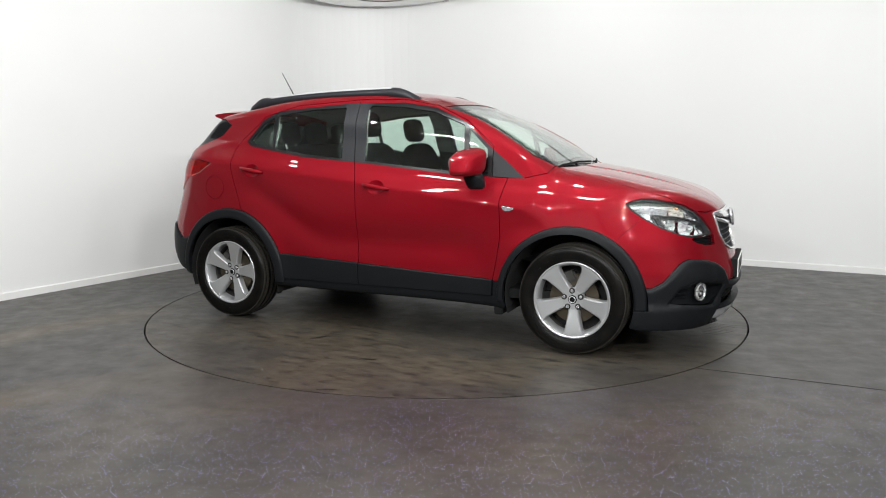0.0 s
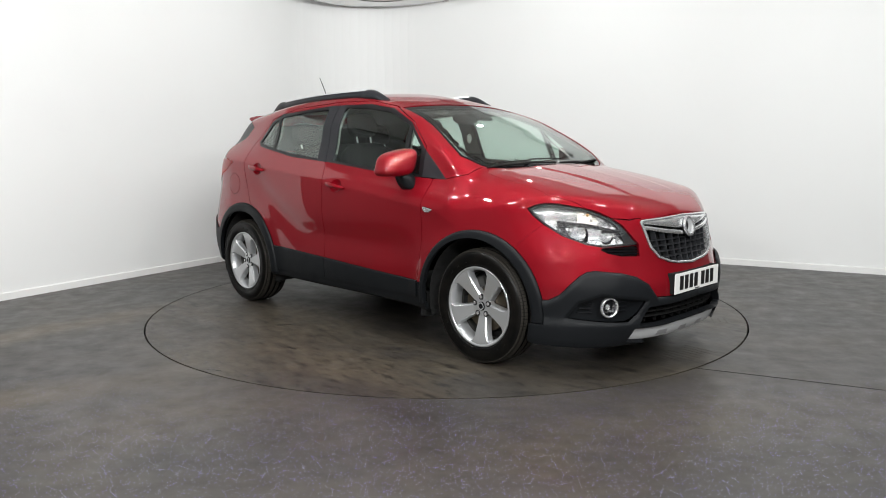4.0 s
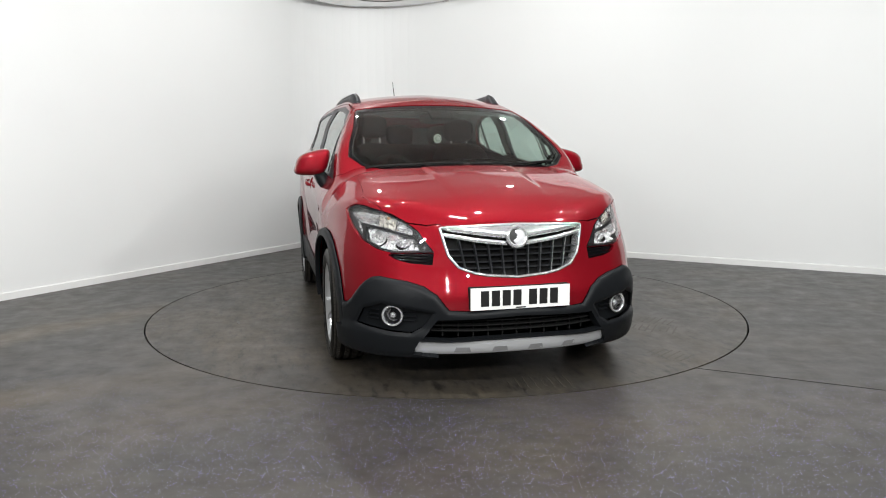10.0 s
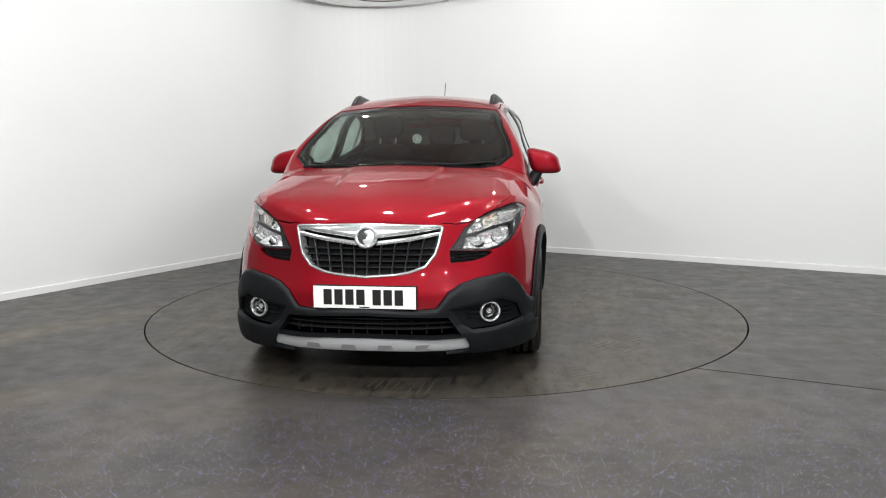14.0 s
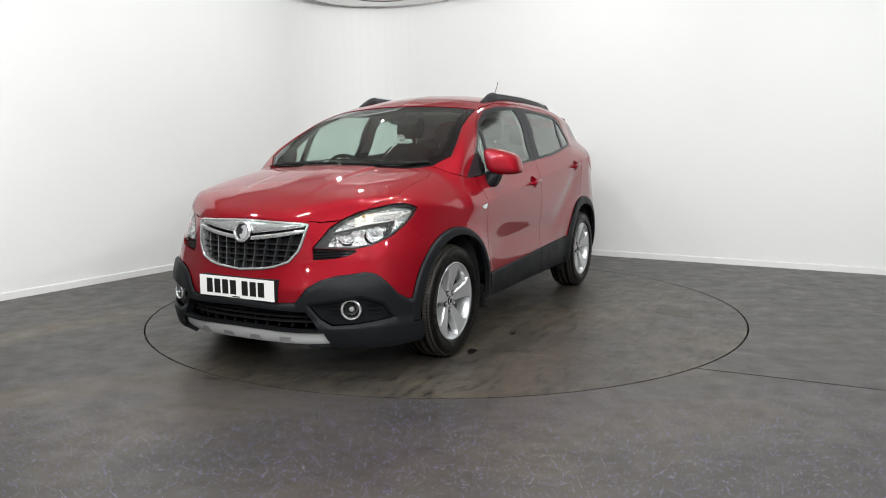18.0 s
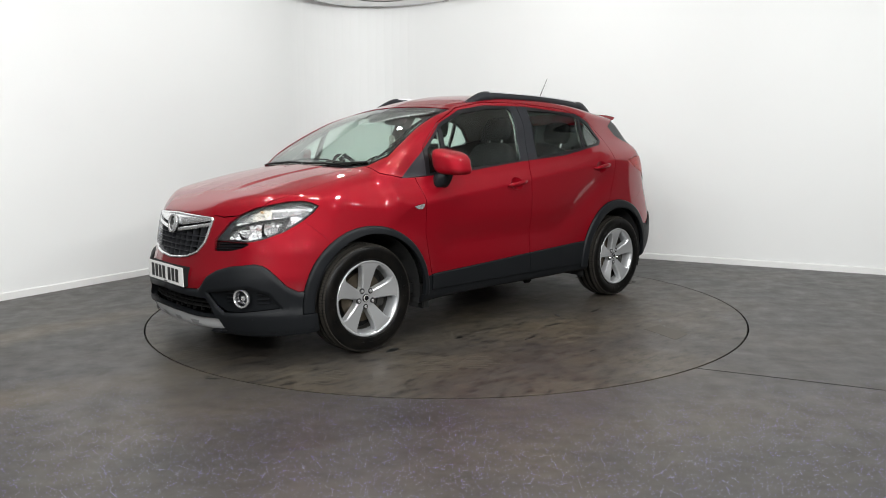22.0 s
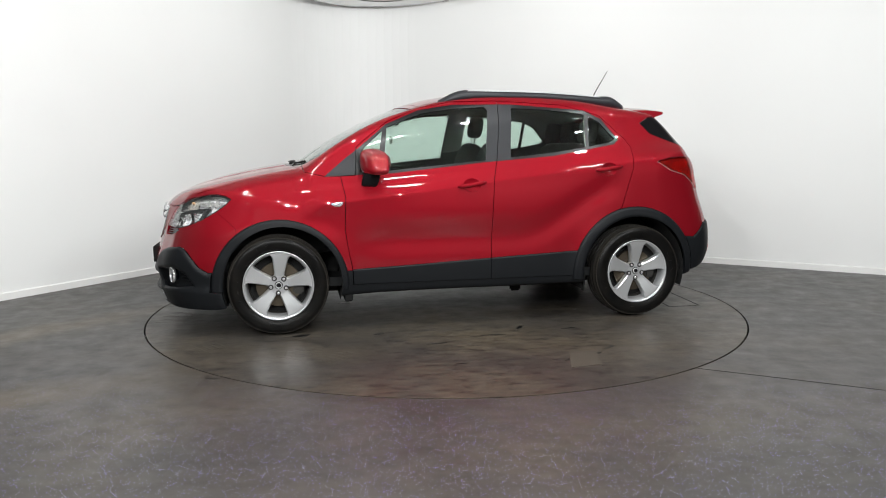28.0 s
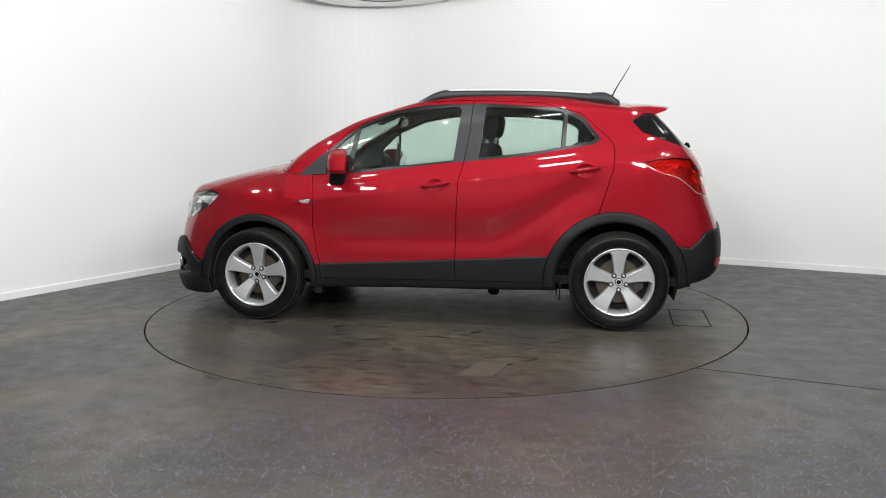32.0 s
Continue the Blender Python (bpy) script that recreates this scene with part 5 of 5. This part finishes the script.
# ---------------------------------------------------------------- wheels
def make_wheel(cx, s, turn):
    """A five-spoke alloy wheel with its tyre; the outer face looks along s."""
    face = Matrix.Translation((cx, s * 0.775, 0.3325)) @ Matrix.Rotation(-s * math.pi / 2, 4, "X") @ Matrix.Rotation(turn, 4, "Z")
    # tyre (z is outward), resting on the deck
    prof = [(0.222, 0.082), (0.232, 0.096), (0.250, 0.104), (0.280, 0.109), (0.300, 0.108), (0.314, 0.099), (0.324, 0.086), (0.329, 0.060), (0.330, 0.052), (0.325, 0.050), (0.325, 0.042), (0.330, 0.040),
            (0.331, 0.006), (0.325, 0.004), (0.325, -0.004), (0.331, -0.006), (0.330, -0.040), (0.325, -0.042), (0.325, -0.050), (0.330, -0.052), (0.324, -0.086), (0.300, -0.108), (0.25, -0.105), (0.222, -0.085)]
    bm = bmesh.new()
    sweep_ring(bm, prof, 96, face)
    bmesh.ops.recalc_face_normals(bm, faces=bm.faces[:])
    wheel = bm_object("wheel", bm, RUBBER, car, False)
    wheel.name = "wheel"
    for p in wheel.data.polygons:
        p.use_smooth = True
    wheel.data.set_sharp_from_angle(angle=math.radians(40))
    tagged(wheel, "black tyre on a five-spoke silver alloy wheel")
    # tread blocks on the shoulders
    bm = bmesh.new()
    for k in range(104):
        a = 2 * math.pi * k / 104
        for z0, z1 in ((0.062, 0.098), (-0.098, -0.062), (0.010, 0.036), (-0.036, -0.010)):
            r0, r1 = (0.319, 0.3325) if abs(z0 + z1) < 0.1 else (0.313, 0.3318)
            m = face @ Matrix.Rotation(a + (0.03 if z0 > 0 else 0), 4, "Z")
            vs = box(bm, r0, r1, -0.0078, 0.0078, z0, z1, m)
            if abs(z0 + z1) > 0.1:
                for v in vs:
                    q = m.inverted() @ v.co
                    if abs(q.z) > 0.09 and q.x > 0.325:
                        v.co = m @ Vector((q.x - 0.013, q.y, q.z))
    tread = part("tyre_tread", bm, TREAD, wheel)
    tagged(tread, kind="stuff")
    # raised bars of the sidewall's small writing, and two ribs
    bm = bmesh.new()
    for k in range(26):
        if k % 13 in (0, 1, 7, 8, 12):
            continue
        a = 2 * math.pi * k / 26
        box(bm, 0.262, 0.276, -0.011, 0.011, 0.1050, 0.1092, face @ Matrix.Rotation(a, 4, "Z"))
    tagged(part("tyre_lettering", bm, RUBBER, wheel, "raised bars on the tyre sidewall"), kind="stuff")
    for r in (0.243, 0.294):
        bm = bmesh.new()
        z = 0.1035 if r < 0.25 else 0.1085
        sweep_ring(bm, [(r - 0.002, z - 0.003), (r, z + 0.0018), (r + 0.002, z - 0.003)], 72, face, closed=False)
        part("sidewall_rib", bm, RUBBER, wheel, "", True)
    # barrel
    bm = bmesh.new()
    sweep_ring(bm, [(0.232, 0.094), (0.230, 0.100), (0.224, 0.100), (0.217, 0.094), (0.209, 0.080), (0.203, 0.050), (0.200, 0.020)], 72, face, closed=False)
    part("rim_lip", bm, ALLOY, wheel, "silver alloy rim", True)
    bm = bmesh.new()
    sweep_ring(bm, [(0.204, 0.022), (0.198, 0.018), (0.192, -0.085), (0.205, -0.085)], 72, face, closed=False)
    part("rim_barrel", bm, DARKALLOY, wheel, "dark inner rim", True)
    bm = bmesh.new()
    sweep_ring(bm, [(0.001, -0.03), (0.20, -0.03), (0.20, -0.05), (0.001, -0.05)], 40, face, closed=False)
    part("rim_back", bm, LINER, wheel)
    bm = bmesh.new()
    sweep_ring(bm, [(0.075, 0.022), (0.150, 0.022), (0.150, -0.01), (0.075, -0.01)], 40, face)
    part("brake_disc", bm, DISC, wheel, "brown steel brake disc")
    bm = bmesh.new()
    box(bm, 0.095, 0.165, -0.06, 0.06, -0.02, 0.040, face @ Matrix.Rotation(2.2, 4, "Z"))
    bmesh.ops.bevel(bm, geom=bm.edges[:], offset=0.012, segments=2, affect="EDGES")
    part("brake_caliper", bm, DARKALLOY, wheel)
    # spokes: paddles that widen outward, with chamfered flanks
    bm = bmesh.new()
    rows = []
    for r, w, z in ((0.030, 0.021, 0.062), (0.055, 0.025, 0.065), (0.090, 0.029, 0.072), (0.130, 0.036, 0.081), (0.165, 0.043, 0.088), (0.188, 0.050, 0.092), (0.200, 0.063, 0.094), (0.209, 0.082, 0.095), (0.222, 0.092, 0.095)):
        rows.append([bm.verts.new(q) for q in ((r, -w - 0.008, z - 0.045), (r, -w - 0.004, z - 0.008), (r, -w + 0.003, z), (r, 0, z - 0.0005), (r, w - 0.003, z), (r, w + 0.004, z - 0.008), (r, w + 0.008, z - 0.045))])
    for a, b in zip(rows, rows[1:]):
        for i in range(6):
            bm.faces.new((a[i], b[i], b[i + 1], a[i + 1]))
    data = bpy.data.meshes.new("spoke")
    bmesh.ops.recalc_face_normals(bm, faces=bm.faces[:])
    bm.to_mesh(data)
    bm.free()
    data.materials.append(ALLOY)
    data.shade_smooth()
    data.set_sharp_from_angle(angle=math.radians(28))
    for k in range(5):
        ob = new("spoke", data)
        ob.parent = wheel
        ob.matrix_basis = face @ Matrix.Rotation(2 * math.pi * k / 5, 4, "Z")
    bm = bmesh.new()
    sweep_ring(bm, [(0.001, 0.066), (0.060, 0.066), (0.068, 0.060), (0.070, 0.030), (0.001, 0.030)], 40, face, closed=False)
    part("hub", bm, ALLOY, wheel, "", False)
    bm = bmesh.new()
    sweep_ring(bm, [(0.001, 0.073), (0.022, 0.072), (0.026, 0.068), (0.027, 0.06)], 28, face, closed=False)
    part("hub_cap", bm, BLACK, wheel, "round black hub cap with a silver ring", True)
    bm = bmesh.new()
    sweep_ring(bm, [(0.016, 0.0735), (0.019, 0.0742), (0.021, 0.0732)], 28, face, closed=False)
    part("cap_ring", bm, SILVER, wheel)
    for k in range(5):
        a = 2 * math.pi * (k + 0.5) / 5
        m = face @ Matrix.Translation((0.0525 * math.cos(a), 0.0525 * math.sin(a), 0))
        bm = bmesh.new()
        sweep_ring(bm, [(0.001, 0.0665), (0.014, 0.0665), (0.015, 0.0675), (0.0175, 0.0675), (0.0175, 0.06)], 16, m, closed=False)
        part("bolt_seat", bm, INK, wheel)
        bm = bmesh.new()
        sweep_ring(bm, [(0.001, 0.0735), (0.008, 0.0735), (0.0105, 0.071), (0.0105, 0.06)], 6, m, closed=False)
        part("wheel_bolt", bm, CHROME, wheel)
    return wheel


for cx, s, turn in ((HUB_X, 1, 0.86), (-HUB_X, 1, 0.95), (HUB_X, -1, -0.257), (-HUB_X, -1, 0.105)):
    make_wheel(cx, s, turn)


def make_wells():
    for cx, r in ((1.245, 0.392), (-1.255, 0.404)):
        for s in (1, -1):
            bm = bmesh.new()
            rows = []
            for k in range(25):
                a = math.radians(-18 + 216 * k / 24)
                rows.append([bm.verts.new((cx + r * math.cos(a), s * y, 0.335 + r * math.sin(a))) for y in (0.845, 0.78, 0.50)])
            for a, b in zip(rows, rows[1:]):
                for i in range(2):
                    bm.faces.new((a[i], b[i], b[i + 1], a[i + 1]))
            bm.faces.new([row[2] for row in rows])
            part("wheel_liner", bm, LINER, car, "dark wheel arch liner")
    for s in (1, -1):
        bm = bmesh.new()
        box(bm, 0.790, 0.845, s * 0.79 - 0.075, s * 0.79 + 0.075, 0.205, 0.36)
        bmesh.ops.bevel(bm, geom=bm.edges[:], offset=0.006, segments=2, affect="EDGES")
        part("mud_flap", bm, MATT, car, "black mud flap")
        bm = bmesh.new()
        box(bm, -0.893, -0.883, s * 0.80 - 0.02, s * 0.80 + 0.02, 0.195, 0.34)
        part("mud_flap", bm, MATT, car, "black mud flap")
    bm = bmesh.new()
    box(bm, -0.46, -0.38, 0.62, 0.66, 0.185, 0.27)
    bmesh.ops.bevel(bm, geom=bm.edges[:], offset=0.012, segments=2, affect="EDGES")
    part("exhaust_bracket", bm, MATT, car, "small dark bracket under the sill")
    bm = bmesh.new()
    tube(bm, [(0.9, 0.12, 0.24), (-0.6, 0.12, 0.235), (-1.1, -0.25, 0.27), (-1.6, -0.42, 0.30)], 0.028, 10)
    part("exhaust_pipe", bm, DARKALLOY, car, "exhaust pipe under the floor", True)
    bm = bmesh.new()
    tube(bm, [(-1.28, 0.70, 0.33), (-1.25, 0.3, 0.30), (-1.25, -0.3, 0.30), (-1.28, -0.70, 0.33)], 0.045, 10)
    part("rear_axle", bm, MATT, car, "dark rear axle beam", True)
    bm = bmesh.new()
    tube(bm, [(1.28, 0.70, 0.30), (1.22, 0.3, 0.28), (1.22, -0.3, 0.28), (1.28, -0.70, 0.30)], 0.04, 10)
    part("front_axle", bm, MATT, car, "dark front suspension", True)


make_wells()


# ---------------------------------------------------------------- cabin
def make_cabin():
    inner = moved(shell, -0.035)
    for cx, r in ((1.245, 0.42), (-1.255, 0.43)):
        _, inner = carve(inner, disc(cx, 0.335, r, 0.40, 0.9))
    grow = lambda f, d: (lambda p: f(p) + d)
    for poly in (FW, FQ, RW, RQ):
        _, inner = carve(inner, grow(xz(poly, y0=0.2), 0.006))
    _, inner = carve(inner, grow(plan_of(WS, 0.95), -0.02))
    _, inner = carve(inner, lambda p: np.minimum(inside(BACK, p[:, [0, 2]]), np.minimum(-1.2 - p[:, 0], 0.58 - p[:, 1])))
    _, inner = carve(inner, lambda p: p[:, 0] - 1.22)
    upper, lower = carve(inner, lambda p: p[:, 2] - (1.19 - 0.115 * (p[:, 0] + 0.2)))
    flip = lambda m: (m[0], -m[1], m[2][:, ::-1])
    add("door_lining", join(flip(lower), flip(mirror(lower))), TRIM, car, "dark interior trim")
    add("headlining", join(flip(upper), flip(mirror(upper))), PILLAR, car, "grey headlining and pillar trim")
    bm = bmesh.new()
    box(bm, -1.75, 1.15, -0.78, 0.78, 0.30, 0.36)
    part("cabin_floor", bm, TRIM, car, "dark carpet")
    # dashboard: swept along y
    bm = bmesh.new()
    rows = []
    for k in range(13):
        y = -0.70 + 1.40 * k / 12
        hump = 0.035 * math.exp(-((y + 0.36) / 0.16) ** 2)
        rows.append([bm.verts.new(q) for q in ((1.12, y, 1.03), (0.95, y, 1.055), (0.80, y, 1.05 + hump), (0.70, y, 1.02 + hump), (0.66, y, 0.95), (0.72, y, 0.75), (0.80, y, 0.55), (1.12, y, 0.5))])
    for a, b in zip(rows, rows[1:]):
        for i in range(7):
            bm.faces.new((a[i], b[i], b[i + 1], a[i + 1]))
    part("dashboard", bm, TRIM, car, "dark plastic dashboard", True)
    # steering wheel on the right-hand side of the car
    m = Matrix.Translation((0.53, -0.37, 1.015)) @ Euler((0, math.radians(-64), 0)).to_matrix().to_4x4()
    bm = bmesh.new()
    sweep_ring(bm, [(0.180 + 0.015 * math.cos(a), 0.015 * math.sin(a)) for a in [k * math.pi / 4 for k in range(8)]], 40, m)
    wheel = part("steering_wheel", bm, BLACK, car, "black steering wheel", True)
    bm = bmesh.new()
    for a in (0.0, math.pi, -math.pi / 2):
        vs = box(bm, 0.03, 0.175, -0.02, 0.02, -0.01, 0.006, m @ Matrix.Rotation(a + math.pi / 2, 4, "Z"))
    sweep_ring(bm, [(0.001, 0.02), (0.06, 0.012), (0.066, -0.02), (0.001, -0.05)], 24, m, closed=False)
    part("wheel_boss", bm, TRIM, wheel)
    bm = bmesh.new()
    tube(bm, [m @ Vector((0, 0, -0.03)), m @ Vector((0, 0, -0.2))], 0.04, 12)
    part("steering_column", bm, TRIM, wheel)

    def pad(bm, cx, cy, cz, lx, ly, lz, tilt=0.0, power=0.55):
        b2 = bmesh.new()
        bmesh.ops.create_uvsphere(b2, u_segments=20, v_segments=12, radius=1)
        mm = Matrix.Translation((cx, cy, cz)) @ Matrix.Rotation(math.radians(tilt), 4, "Y")
        made = {}
        for v in b2.verts:
            q = Vector([math.copysign(abs(c) ** power, c) for c in v.co])
            made[v] = bm.verts.new(mm @ Vector((q.x * lx, q.y * ly, q.z * lz)))
        for f in b2.faces:
            bm.faces.new([made[v] for v in f.verts])
        b2.free()

    def seat(cx, cy, width, rests, name, label, low=0.0):
        bm = bmesh.new()
        pad(bm, cx + 0.02, cy, 0.66, 0.27, width, 0.09, -6)
        root = part(name, bm, SEATCLOTH, car, label, True)
        bm = bmesh.new()
        pad(bm, cx - 0.31, cy, 0.955, 0.085, width * 0.97, 0.32, -14)
        part("seat_back", bm, SEATCLOTH, root, "", True)
        for yy in rests:
            bm = bmesh.new()
            pad(bm, cx - 0.415, cy + yy, 1.412 - low, 0.05, 0.125, 0.092, -10, 0.6)
            part("headrest", bm, SEATCLOTH, root, "dark cloth headrest", True)
            for d in (-0.065, 0.065):
                bm = bmesh.new()
                tube(bm, [(cx - 0.375, cy + yy + d, 1.22), (cx - 0.41, cy + yy + d, 1.37 - low)], 0.0065, 8)
                part("headrest_post", bm, SILVER, root, "thin chrome headrest post", True)
        bm = bmesh.new()
        box(bm, cx - 0.2, cx + 0.24, cy - width * 0.7, cy + width * 0.7, 0.36, 0.60)
        part("seat_base", bm, TRIM, root)

    seat(0.045, 0.36, 0.25, (0.0,), "front_seat", "dark cloth front seat", 0.04)
    seat(0.045, -0.36, 0.25, (0.0,), "front_seat", "dark cloth front seat", 0.01)
    seat(-0.66, 0.0, 0.62, (-0.38, 0.0, 0.38), "rear_seat", "dark cloth rear bench", 0.065)
    # interior mirror with its sensor box, sun visors, hanging disc
    bm = bmesh.new()
    pad(bm, 0.36, 0, 1.435, 0.02, 0.125, 0.036, -20, 0.6)
    mirror_ob = part("interior_mirror", bm, BLACK, car, "black interior mirror", True)
    bm = bmesh.new()
    box(bm, 0.36, 0.56, -0.075, 0.075, 1.455, 1.475, Matrix.Translation((0.46, 0, 1.465)) @ Matrix.Rotation(math.radians(24), 4, "Y") @ Matrix.Translation((-0.46, 0, -1.465)))
    part("sensor_housing", bm, MATT, mirror_ob, "dark sensor housing")
    for s in (1, -1):
        bm = bmesh.new()
        pad(bm, 0.30, s * 0.33, 1.49, 0.09, 0.18, 0.010, 18, 0.5)
        part("sun_visor", bm, PILLAR, car, "pale sun visor", True)
    bm = bmesh.new()
    tube(bm, [(0.40, 0.0, 1.40), (0.40, 0.0, 1.335)], 0.0015, 6)
    cord = part("hanging_cord", bm, MATT, car)
    m = Matrix.Translation((0.40, 0.0, 1.295)) @ Euler((0, math.radians(90), math.radians(15))).to_matrix().to_4x4()
    bm = bmesh.new()
    sweep_ring(bm, [(0.027 + 0.006 * math.cos(a), 0.004 * math.sin(a)) for a in [k * math.pi / 3 for k in range(6)]], 28, m)
    sweep_ring(bm, [(0.001, 0.004), (0.018, 0.003), (0.018, -0.003), (0.001, -0.004)], 24, m, closed=False)
    part("air_freshener", bm, PALE, cord, "pale round hanging air freshener", True)


make_cabin()

SPIN = [(0, -24.36), (3, -39.58), (6, -55.24), (9, -70.70), (12, -86.30), (15, -101.85), (18, -117.22), (21, -132.45), (24, -148.00), (27, -163.05), (30, -178.20), (32, -188.65)]


def motions():
    walk(turntable, [(t, pose(0, 0, 0, 0, 0, a)) for t, a in SPIN])
    walk(car, [(t, pose(0, 0, 0, 0, 0, a) @ pose(0, -0.157, 0)) for t, a in SPIN])


motions()
